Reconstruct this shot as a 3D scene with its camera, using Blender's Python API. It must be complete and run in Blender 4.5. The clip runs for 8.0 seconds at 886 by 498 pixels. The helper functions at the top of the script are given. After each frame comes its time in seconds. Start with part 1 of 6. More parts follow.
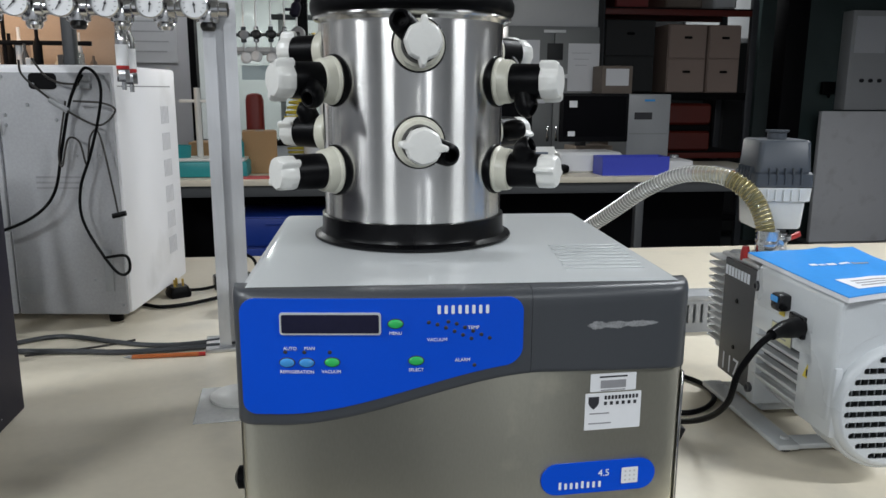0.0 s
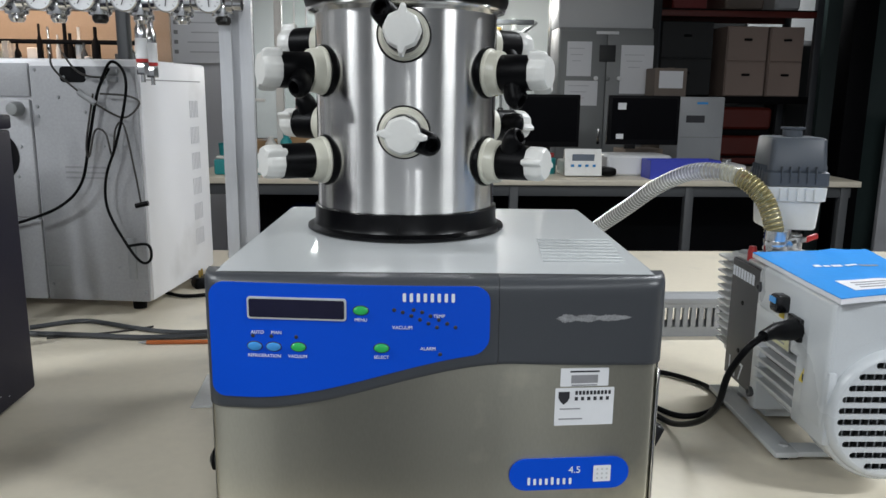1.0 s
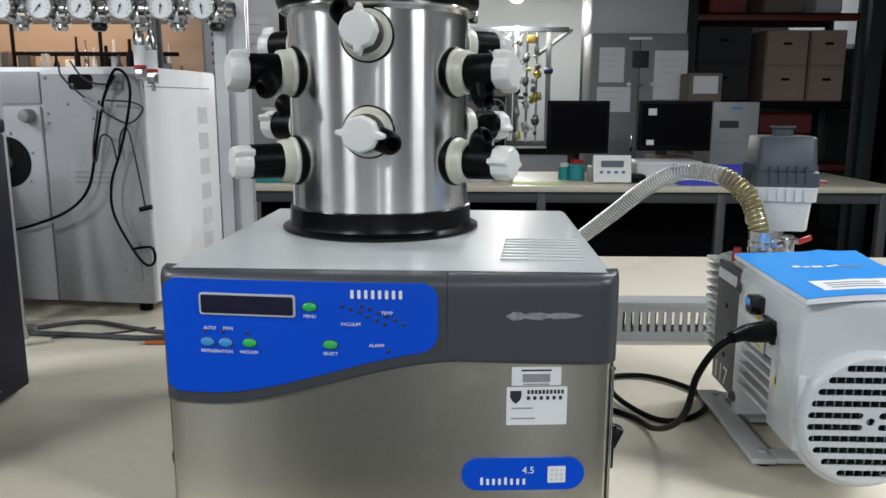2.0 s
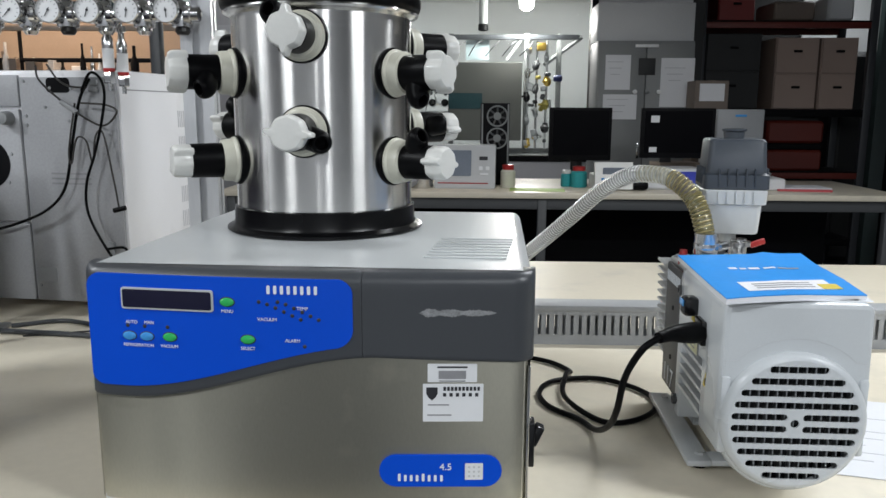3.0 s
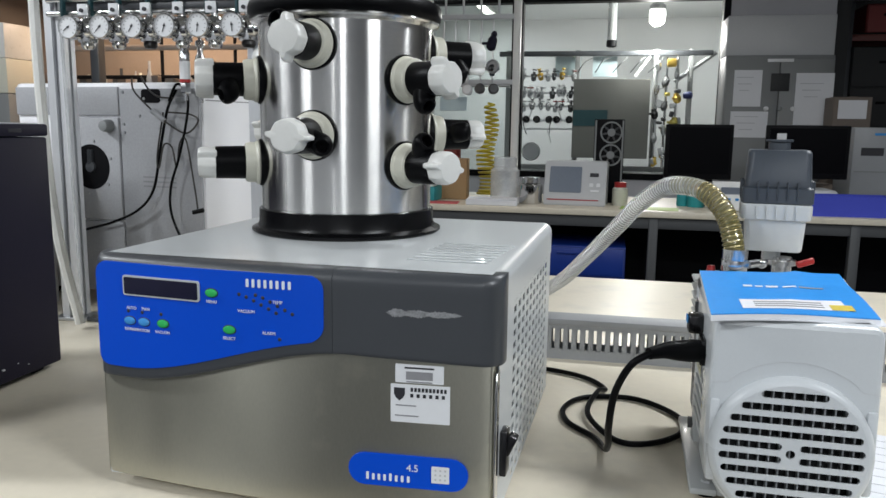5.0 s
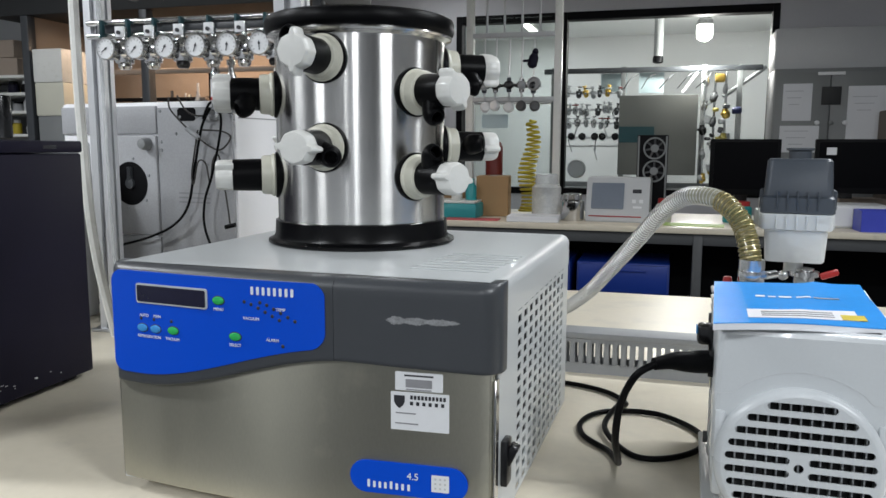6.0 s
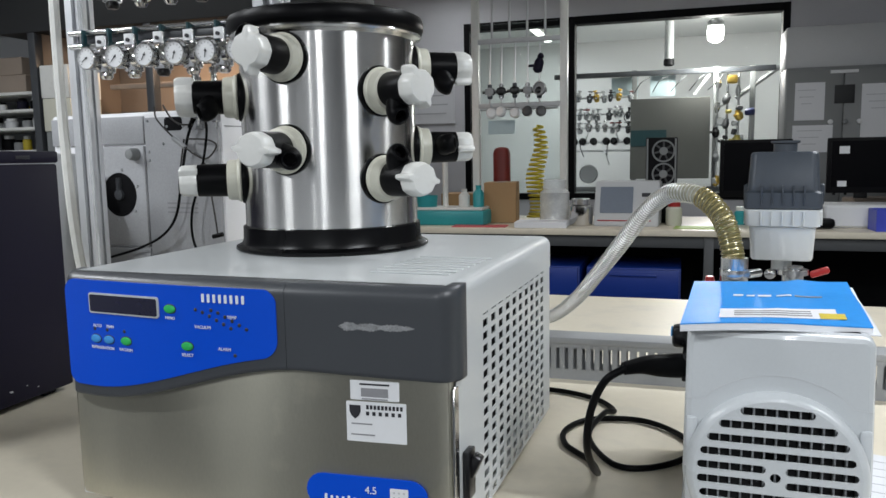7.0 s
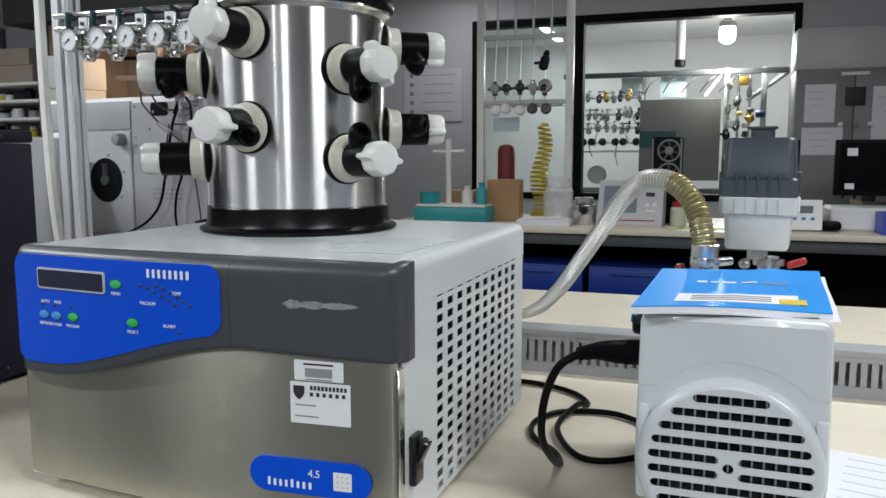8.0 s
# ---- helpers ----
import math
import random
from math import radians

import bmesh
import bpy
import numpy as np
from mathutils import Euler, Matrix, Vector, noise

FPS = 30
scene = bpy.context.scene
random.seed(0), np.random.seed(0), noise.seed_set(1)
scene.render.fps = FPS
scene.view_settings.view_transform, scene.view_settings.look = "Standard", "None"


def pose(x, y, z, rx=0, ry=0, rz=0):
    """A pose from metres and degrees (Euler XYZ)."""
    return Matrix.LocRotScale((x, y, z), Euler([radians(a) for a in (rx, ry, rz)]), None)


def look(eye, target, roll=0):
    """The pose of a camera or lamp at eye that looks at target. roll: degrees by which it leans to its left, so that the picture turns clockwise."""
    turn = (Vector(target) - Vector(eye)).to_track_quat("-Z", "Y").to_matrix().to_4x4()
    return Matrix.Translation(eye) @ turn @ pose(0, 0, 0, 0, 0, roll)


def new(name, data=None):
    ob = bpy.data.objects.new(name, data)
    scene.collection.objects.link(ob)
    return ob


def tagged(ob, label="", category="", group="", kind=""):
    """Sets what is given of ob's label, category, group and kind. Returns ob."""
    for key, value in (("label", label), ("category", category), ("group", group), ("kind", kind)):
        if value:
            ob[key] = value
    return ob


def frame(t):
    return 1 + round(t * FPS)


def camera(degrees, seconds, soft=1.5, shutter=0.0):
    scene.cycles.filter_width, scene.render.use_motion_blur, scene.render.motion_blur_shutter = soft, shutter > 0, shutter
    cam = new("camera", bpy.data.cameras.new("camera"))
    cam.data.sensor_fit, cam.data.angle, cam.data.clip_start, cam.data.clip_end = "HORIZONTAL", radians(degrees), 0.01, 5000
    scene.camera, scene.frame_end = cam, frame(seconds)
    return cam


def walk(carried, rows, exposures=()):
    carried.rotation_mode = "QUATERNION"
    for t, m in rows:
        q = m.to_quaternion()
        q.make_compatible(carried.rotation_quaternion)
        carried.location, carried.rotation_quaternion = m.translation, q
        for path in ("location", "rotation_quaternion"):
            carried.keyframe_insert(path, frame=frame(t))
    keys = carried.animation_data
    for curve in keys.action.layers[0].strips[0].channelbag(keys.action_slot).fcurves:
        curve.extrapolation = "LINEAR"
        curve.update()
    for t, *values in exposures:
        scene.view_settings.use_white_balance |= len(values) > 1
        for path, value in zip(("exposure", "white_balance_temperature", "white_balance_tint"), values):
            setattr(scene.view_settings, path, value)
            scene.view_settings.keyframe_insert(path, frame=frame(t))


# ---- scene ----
cam = camera(60.0, 8.0)
PATH = [
    (0, (0.001, 0.018, 1.425), (0.251, 1.96, 1.019), 0.3),
    (0.5, (0.045, 0.015, 1.418), (0.198, 1.968, 1.017), 0.2),
    (1, (0.095, 0.01, 1.41), (0.193, 1.968, 1.011), 0.7),
    (1.2, (0.11, 0.011, 1.411), (0.188, 1.97, 1.014), 0.6),
    (2.3, (0.226, 0.004, 1.391), (0.186, 1.969, 1.024), 0.2),
    (2.5, (0.245, 0.003, 1.388), (0.198, 1.97, 1.026), 0.3),
    (3, (0.302, -0.001, 1.389), (0.235, 1.966, 1.033), 0.3),
    (3.5, (0.363, -0.006, 1.386), (0.235, 1.956, 1.02), 0.3),
    (4, (0.406, -0.001, 1.388), (0.163, 1.952, 1.033), 0.4),
    (4.2, (0.42, 0.003, 1.388), (0.141, 1.955, 1.049), 0.6),
    (5.3, (0.486, 0.016, 1.367), (0.013, 1.935, 1.061), 0.6),
    (5.5, (0.491, 0.016, 1.364), (-0.017, 1.927, 1.067), 0.5),
    (6, (0.528, 0.023, 1.364), (-0.018, 1.929, 1.098), 0.2),
    (6.5, (0.551, 0.047, 1.356), (-0.036, 1.943, 1.108), -0.5),
    (7, (0.581, 0.076, 1.351), (-0.013, 1.971, 1.109), -1.0),
    (7.5, (0.607, 0.095, 1.338), (-0.011, 1.982, 1.097), -0.4),
    (8, (0.634, 0.116, 1.325), (0.01, 2.0, 1.085), -0.1),
]
walk(cam, [(t, look(eye, target, roll)) for t, eye, target, roll in PATH])

# ---------------- light ----------------
world = bpy.data.worlds.new("world")
scene.world = world
world.use_nodes = True
world.node_tree.nodes["Background"].inputs[0].default_value = (0.5, 0.55, 0.6, 1)
world.node_tree.nodes["Background"].inputs[1].default_value = 0.004
scene.view_settings.exposure = 0.0
BZ = 0.932   # bench top
CEIL = 2.75


def tube_light(x, y, z, length, power, rz=0.0, width=0.10, colour=(0.94, 0.985, 1.03)):
    data = bpy.data.lights.new("ceiling_lamp", "AREA")
    data.shape, data.size, data.size_y, data.energy, data.color = "RECTANGLE", length, width, power, colour
    ob = new("ceiling_lamp", data)
    ob.matrix_world = pose(x, y, z, 0, 0, rz)
    return ob


# fluorescent rows: (x, y, length, watts, turn)
# (0.25, -2.7), (-1.2, 5.4), (1.85, 8.9): unseen fill added for steel, wall, back room
LAMPS = [(-2.13, 0.50, 1.2, 54, 0), (-1.56, -1.29, 1.2, 60, 90), (1.00, -2.30, 1.2, 36, 90), (2.45, -0.43, 1.2, 74, 0), (0.25, -2.7, 1.2, 8, 90), (1.6, 1.9, 1.2, 39, 0), (0.4, 4.6, 1.2, 1.8, 90), (-2.9, 2.4, 1.2, 10, 90),
         (-1.2, 5.4, 1.2, 6, 90), (0.2, 7.1, 1.2, 2.5, 0), (1.85, 8.9, 1.2, 8, 90), (-1.0, 8.9, 1.2, 20, 90), (3.75, 7.30, 0.6, 6, 0)]
lantern = bpy.data.lights.new("lantern_lamp", "POINT")
lantern.energy, lantern.shadow_soft_size, lantern.color = 68, 0.07, (1.0, 0.98, 0.94)
new("lantern_lamp", lantern).matrix_world = pose(0.845, 7.88, CEIL - 0.50)
for lx, ly, ll, lw, lr in LAMPS:
    tube_light(lx, ly, CEIL - 0.075, ll, lw, lr, 0.06)

# ---------------- materials ----------------


def mat(name, col, rough=0.5, metal=0.0, var=0.06, scale=6.0, fine=120.0, bump=0.03, coat=0.0, stretch=(1, 1, 1), trans=0.0, aniso=0.0, alpha=1.0, rvar=0.08, emit=0.0, stain=None, spec=0.5):
    """A surface with variation at two scales, fine relief and uneven gloss."""
    m = bpy.data.materials.new(name)
    m.use_nodes = True
    nt = m.node_tree
    b = nt.nodes["Principled BSDF"]
    tc = nt.nodes.new("ShaderNodeTexCoord")
    mp = nt.nodes.new("ShaderNodeMapping")
    mp.inputs["Scale"].default_value = stretch
    nt.links.new(tc.outputs["Object"], mp.inputs["Vector"])
    big, small = nt.nodes.new("ShaderNodeTexNoise"), nt.nodes.new("ShaderNodeTexNoise")
    big.inputs["Scale"].default_value, big.inputs["Detail"].default_value = scale, 5
    small.inputs["Scale"].default_value, small.inputs["Detail"].default_value = fine, 3
    for n in (big, small):
        nt.links.new(mp.outputs[0], n.inputs["Vector"])
    add = nt.nodes.new("ShaderNodeMath")
    add.operation = "ADD"
    nt.links.new(big.outputs["Fac"], add.inputs[0])
    nt.links.new(small.outputs["Fac"], add.inputs[1])
    ramp = nt.nodes.new("ShaderNodeMapRange")
    ramp.inputs["From Min"].default_value, ramp.inputs["From Max"].default_value = 0.6, 1.4
    ramp.inputs["To Min"].default_value, ramp.inputs["To Max"].default_value = 1 - var, 1 + var
    nt.links.new(add.outputs[0], ramp.inputs["Value"])
    mul = nt.nodes.new("ShaderNodeVectorMath")
    mul.operation = "SCALE"
    mul.inputs[0].default_value = col
    nt.links.new(ramp.outputs[0], mul.inputs["Scale"])
    last = mul.outputs[0]
    if stain:
        blot = nt.nodes.new("ShaderNodeTexNoise")
        blot.inputs["Scale"].default_value, blot.inputs["Detail"].default_value = stain[1], 8
        nt.links.new(tc.outputs["Object"], blot.inputs["Vector"])
        cut = nt.nodes.new("ShaderNodeMapRange")
        cut.inputs["From Min"].default_value, cut.inputs["From Max"].default_value, cut.inputs["To Max"].default_value = 0.56, 0.72, stain[2]
        nt.links.new(blot.outputs["Fac"], cut.inputs["Value"])
        mix = nt.nodes.new("ShaderNodeMix")
        mix.data_type = "RGBA"
        mix.inputs[7].default_value = (*stain[0], 1)
        nt.links.new(cut.outputs[0], mix.inputs[0])
        nt.links.new(last, mix.inputs[6])
        last = mix.outputs[2]
    nt.links.new(last, b.inputs["Base Color"])
    rr = nt.nodes.new("ShaderNodeMapRange")
    rr.inputs["To Min"].default_value, rr.inputs["To Max"].default_value = max(rough - rvar, 0.02), min(rough + rvar, 1)
    nt.links.new(big.outputs["Fac"], rr.inputs["Value"])
    nt.links.new(rr.outputs[0], b.inputs["Roughness"])
    b.inputs["Metallic"].default_value, b.inputs["Coat Weight"].default_value = metal, coat
    b.inputs["Transmission Weight"].default_value, b.inputs["Anisotropic"].default_value, b.inputs["Alpha"].default_value = trans, aniso, alpha
    b.inputs["Specular IOR Level"].default_value = spec
    if bump:
        bp = nt.nodes.new("ShaderNodeBump")
        bp.inputs["Strength"].default_value, bp.inputs["Distance"].default_value = bump, 0.002
        nt.links.new(small.outputs["Fac"], bp.inputs["Height"])
        nt.links.new(bp.outputs[0], b.inputs["Normal"])
    if aniso:
        tg = nt.nodes.new("ShaderNodeCombineXYZ")   # the brushing spreads highlights upright
        tg.inputs[2].default_value = 1.0
        nt.links.new(tg.outputs[0], b.inputs["Tangent"])
    if emit:
        b.inputs["Emission Color"].default_value, b.inputs["Emission Strength"].default_value = (*col, 1), emit
    return m


M_BENCH = mat("bench_laminate", (0.68, 0.62, 0.50), 0.38, var=0.04, scale=3, fine=60, bump=0.02, stain=((0.42, 0.40, 0.35), 9, 0.35))
M_EDGE = mat("bench_edge", (0.30, 0.31, 0.32), 0.5)
M_LEGS = mat("bench_steel", (0.07, 0.073, 0.076), 0.5)
M_LIGHTGREY = mat("powder_coat_light_grey", (0.50, 0.52, 0.525), 0.38, var=0.03, fine=400, bump=0.03, coat=0.22)
M_FASCIA = mat("fascia_grey", (0.048, 0.052, 0.058), 0.38, var=0.05, fine=600, bump=0.05)
M_BLUE = mat("panel_blue", (0.001, 0.068, 0.57), 0.30, var=0.03, fine=500, bump=0.02, spec=0.3)
M_STEEL = mat("brushed_steel", (0.43, 0.415, 0.345), 0.33, 1.0, var=0.05, scale=5, fine=420, bump=0.012, stretch=(1, 1, 0.35), rvar=0.13, aniso=0.90, stain=((0.72, 0.69, 0.55), 7, 0.8))
M_DRUM = mat("drum_steel", (0.72, 0.71, 0.69), 0.22, 1.0, var=0.06, scale=20, fine=300, bump=0.03, stretch=(0.05, 0.05, 1.5), aniso=1.0, rvar=0.03)
M_CHROME = mat("chrome", (0.62, 0.62, 0.62), 0.16, 1.0, var=0.05, bump=0)
M_ALU = mat("aluminium", (0.52, 0.53, 0.54), 0.36, 1.0, var=0.06, scale=8, fine=200, stretch=(1, 1, 0.1))
M_EXTR = mat("anodised_extrusion", (0.60, 0.61, 0.63), 0.38, 0.45, var=0.05, scale=8, fine=200, stretch=(1, 1, 0.1))
M_CAST = mat("cast_aluminium", (0.56, 0.57, 0.57), 0.45, 0.35, var=0.08, fine=250, bump=0.1)
M_BLACK = mat("black_rubber", (0.0025, 0.0025, 0.003), 0.38, var=0.2, fine=300, bump=0.03, spec=0.09)
M_RING = mat("glossy_black_ring", (0.0025, 0.0025, 0.003), 0.27, var=0.1, bump=0.005, rvar=0.05, spec=0.2)
M_LEAD = mat("dark_lead", (0.025, 0.022, 0.02), 0.5, bump=0)
M_BLACKGLOSS = mat("black_plastic", (0.005, 0.005, 0.006), 0.28, var=0.15, bump=0.01)
M_WHITE = mat("white_plastic", (0.68, 0.68, 0.65), 0.3, var=0.03, fine=200, bump=0.01, stain=((0.45, 0.44, 0.38), 30, 0.25))
M_CREAM = mat("cream_collar", (0.58, 0.57, 0.48), 0.35, var=0.04, bump=0.01)
M_PUMP = mat("pump_white_enamel", (0.52, 0.545, 0.56), 0.28, var=0.025, scale=4, fine=350, bump=0.03, coat=0.2)
M_PLATE = mat("pump_grey_plate", (0.060, 0.062, 0.066), 0.45, var=0.04, fine=300)
M_DISP = mat("display_window", (0.012, 0.012, 0.030), 0.12, var=0.1, bump=0)
M_BEZEL = mat("display_bezel", (0.50, 0.52, 0.52), 0.4, bump=0)
M_GREEN = mat("button_green", (0.03, 0.42, 0.10), 0.25, bump=0)
M_BTNBLUE = mat("button_blue", (0.05, 0.27, 0.62), 0.25, bump=0)
M_PRINT = mat("white_print", (0.72, 0.76, 0.82), 0.5, bump=0, var=0.02)
M_INK = mat("dark_ink", (0.02, 0.02, 0.025), 0.6, bump=0, var=0.1)
M_INKGREY = mat("grey_ink", (0.25, 0.25, 0.26), 0.6, bump=0, var=0.1)
M_INKPALE = mat("pale_ink", (0.46, 0.47, 0.50), 0.6, bump=0, var=0.1)
M_LABEL = mat("label_paper", (0.72, 0.73, 0.74), 0.45, bump=0.01, var=0.02)
M_PAPER = mat("paper", (0.70, 0.71, 0.74), 0.7, bump=0.02, var=0.02)
M_SCRATCH = mat("scraped_grey", (0.22, 0.225, 0.23), 0.7, var=0.45, scale=160, fine=600)
M_NAVY = mat("navy_case", (0.009, 0.008, 0.019), 0.5, var=0.1, fine=500, bump=0.08, spec=0.16)
M_OVEN = mat("oven_off_white", (0.84, 0.84, 0.86), 0.42, var=0.04, fine=300, bump=0.03, stain=((0.45, 0.44, 0.42), 6, 0.35))
M_OVENBACK = mat("oven_back_grey", (0.335, 0.34, 0.355), 0.45, var=0.12, scale=4, fine=200, stain=((0.24, 0.23, 0.21), 6, 0.5))
M_RED = mat("red_plastic", (0.36, 0.02, 0.02), 0.3, bump=0)
M_REDDULL = mat("dull_red_paint", (0.20, 0.022, 0.02), 0.5)
M_YELLOW = mat("yellow", (0.62, 0.48, 0.04), 0.45, bump=0.01)
M_BOOK = mat("blue_cover", (0.025, 0.27, 0.72), 0.42, var=0.06, scale=12, bump=0.02, coat=0.0, spec=0.14)
M_GREYFILT = mat("filter_grey", (0.044, 0.053, 0.066), 0.42, var=0.05, fine=300, bump=0.03)
M_MILK = mat("milky_plastic", (0.72, 0.74, 0.74), 0.35, var=0.03, bump=0.01, trans=0.25)
M_PENCIL = mat("pencil_orange", (0.45, 0.12, 0.03), 0.4, bump=0)
M_TRUNK = mat("duct_grey", (0.30, 0.31, 0.32), 0.5, var=0.04, bump=0.02)
M_WALL = mat("painted_wall", (0.45, 0.46, 0.48), 0.7, var=0.03, scale=1.5, fine=90, bump=0.05)
M_WALLWHITE = mat("white_wall", (0.66, 0.67, 0.67), 0.6, var=0.03, scale=1.5, fine=90)
# near black; on alcove walls, locker and cabinet it paints the shade there
M_NEARBLACK = mat("near_black_and_shade", (0.016, 0.017, 0.018), 0.6, var=0.08, scale=1.5, fine=90)
M_CEIL = mat("ceiling_tile", (0.42, 0.42, 0.41), 0.85, var=0.04, scale=2, fine=150, bump=0.1)
M_FLOOR = mat("vinyl_floor", (0.035, 0.037, 0.039), 0.45, var=0.08, scale=1.2, fine=40, bump=0.02)
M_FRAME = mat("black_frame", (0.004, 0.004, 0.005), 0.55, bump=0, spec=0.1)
M_DARKSCREEN = mat("dark_screen", (0.002, 0.002, 0.003), 0.35, bump=0, spec=0.05)
M_OLIVE = mat("dull_yellow_paint", (0.30, 0.25, 0.05), 0.5, bump=0)
M_MOTORBLUE = mat("dark_blue_paint", (0.008, 0.014, 0.085), 0.45, bump=0)
M_CAB = mat("cabinet_grey", (0.195, 0.203, 0.205), 0.5, var=0.04, fine=200, bump=0.02)
M_CABLIGHT = mat("cabinet_light_grey", (0.50, 0.51, 0.52), 0.45, var=0.04, bump=0.02)
M_BROWN = mat("brown_panel", (0.16, 0.128, 0.105), 0.6, var=0.1, scale=3)
M_CARD = mat("cardboard", (0.34, 0.21, 0.10), 0.75, var=0.08, scale=5)
M_TEAL = mat("teal_plastic", (0.02, 0.28, 0.30), 0.4)
M_BLUETRAY = mat("tray_blue", (0.05, 0.07, 0.50), 0.4)
M_DRAWER = mat("drawer_blue", (0.006, 0.035, 0.26), 0.45, var=0.06)
M_ORANGE = mat("orange_steel", (0.13, 0.017, 0.010), 0.5)
M_LOCKER = mat("taupe_locker", (0.34, 0.255, 0.215), 0.5, var=0.06, scale=3)
M_SLIT = mat("shadowed_slit", (0.52, 0.52, 0.54), 0.6, bump=0)
M_PCCASE = mat("computer_grey", (0.25, 0.26, 0.27), 0.45, var=0.04, bump=0.02)
M_TAN = mat("tan_cover", (0.29, 0.235, 0.19), 0.6)
M_GREENPAPER = mat("lime_sheet", (0.36, 0.52, 0.12), 0.6)
M_REDPAPER = mat("red_sheet", (0.50, 0.08, 0.09), 0.6)
M_SCREEN = mat("grey_screen", (0.19, 0.22, 0.27), 0.2, bump=0)
M_NOTICE = mat("pale_blue_notice", (0.42, 0.52, 0.55), 0.6, bump=0)
M_BOXGREY = mat("control_box_grey", (0.14, 0.14, 0.13), 0.8, var=0.04)
M_DARKTEAL = mat("dark_teal", (0.008, 0.05, 0.06), 0.5, bump=0)
M_OILWIRE = mat("oily_wire", (0.42, 0.36, 0.20), 0.3, 0.8, bump=0)
M_WIRE = mat("hose_wire", (0.60, 0.61, 0.60), 0.3, 0.7, bump=0)
M_BRASS = mat("brass", (0.62, 0.42, 0.10), 0.3, 0.9, bump=0)
M_LAMP = mat("lamp_diffuser", (1.0, 0.98, 0.94), 0.5, bump=0, emit=6.0)
M_WARM = mat("warm_lamp", (1.0, 0.62, 0.34), 0.5, bump=0, emit=3.0)


def glass(name, col, rough=0.03, ior=1.45):
    m = bpy.data.materials.new(name)
    m.use_nodes = True
    nt = m.node_tree
    out = nt.nodes["Material Output"]
    tr, gl, mx, lw = (nt.nodes.new(k) for k in ("ShaderNodeBsdfTransparent", "ShaderNodeBsdfGlossy", "ShaderNodeMixShader", "ShaderNodeFresnel"))
    tr.inputs[0].default_value = (*col, 1)
    gl.inputs["Roughness"].default_value, lw.inputs["IOR"].default_value = rough, ior
    nt.links.new(lw.outputs[0], mx.inputs[0])
    nt.links.new(tr.outputs[0], mx.inputs[1])
    nt.links.new(gl.outputs[0], mx.inputs[2])
    nt.links.new(mx.outputs[0], out.inputs[0])
    return m


G_HOSE = mat("hose_clear_vinyl", (0.70, 0.71, 0.70), 0.12, var=0.06, bump=0, alpha=0.36)
G_HOSEYEL = mat("hose_oily_vinyl", (0.20, 0.17, 0.06), 0.07, var=0.2, scale=40, bump=0, alpha=0.6)
G_HOSEMID = mat("hose_tinted_vinyl", (0.58, 0.56, 0.42), 0.2, var=0.12, scale=40, bump=0, alpha=0.46)
G_PANE = glass("window_glass", (0.93, 0.95, 0.94), ior=1.07)
G_BAG = mat("clear_bag", (0.75, 0.77, 0.78), 0.25, var=0.1, scale=30, alpha=0.45)

# ---------------- mesh helpers ----------------


def box(bm, c, s, r=0.0, seg=2):
    """A box of size s round c, its edges rounded by r."""
    vs = bmesh.ops.create_cube(bm, size=1, matrix=Matrix.Translation(c) @ Matrix.Diagonal((*s, 1)))["verts"]
    if r:
        es = list({e for v in vs for e in v.link_edges})
        bmesh.ops.bevel(bm, geom=es, offset=r, segments=seg, affect="EDGES", profile=0.5)
    return bm


def lathe(bm, prof, seg=32, m=None, cap=True):
    """Turns (radius, height) pairs round z, then moves them by m."""
    m = m or Matrix()
    rings = []
    for r, h in prof:
        rings.append([bm.verts.new(m @ Vector((r * math.cos(2 * math.pi * k / seg), r * math.sin(2 * math.pi * k / seg), h))) for k in range(seg)])
    for a, b in zip(rings, rings[1:]):
        for k in range(seg):
            bm.faces.new((a[k], a[(k + 1) % seg], b[(k + 1) % seg], b[k]))
    if cap:
        bm.faces.new(rings[0][::-1])
        bm.faces.new(rings[-1])
    return bm


def along(p, d):
    """The pose at p whose z runs along d."""
    return Matrix.Translation(p) @ Vector(d).to_track_quat("Z", "Y").to_matrix().to_4x4()


def rod(bm, p, q, r, seg=12, r2=None):
    p, q = Vector(p), Vector(q)
    return lathe(bm, [(r, 0), (r if r2 is None else r2, (q - p).length)], seg, along(p, q - p))


def spline(pts, n):
    """n points a span of a smooth line through pts."""
    P = [Vector(p) for p in pts]
    P = [2 * P[0] - P[1]] + P + [2 * P[-1] - P[-2]]
    out = []
    for a, b, c, d in zip(P, P[1:], P[2:], P[3:]):
        for k in range(n):
            t = k / n
            out.append(0.5 * (2 * b + (c - a) * t + (2 * a - 5 * b + 4 * c - d) * t * t + (3 * b - a - 3 * c + d) * t ** 3))
    return out + [P[-2]]


def frames_on(pts):
    """Point, normal and binormal along a line, without twist."""
    out, up = [], Vector((0.03, 0.02, 1))
    for k, p in enumerate(pts):
        d = (pts[min(k + 1, len(pts) - 1)] - pts[max(k - 1, 0)]).normalized()
        n = (up - up.dot(d) * d)
        n = n.normalized() if n.length > 1e-4 else d.orthogonal().normalized()
        up = n
        out.append((p, n, d.cross(n)))
    return out


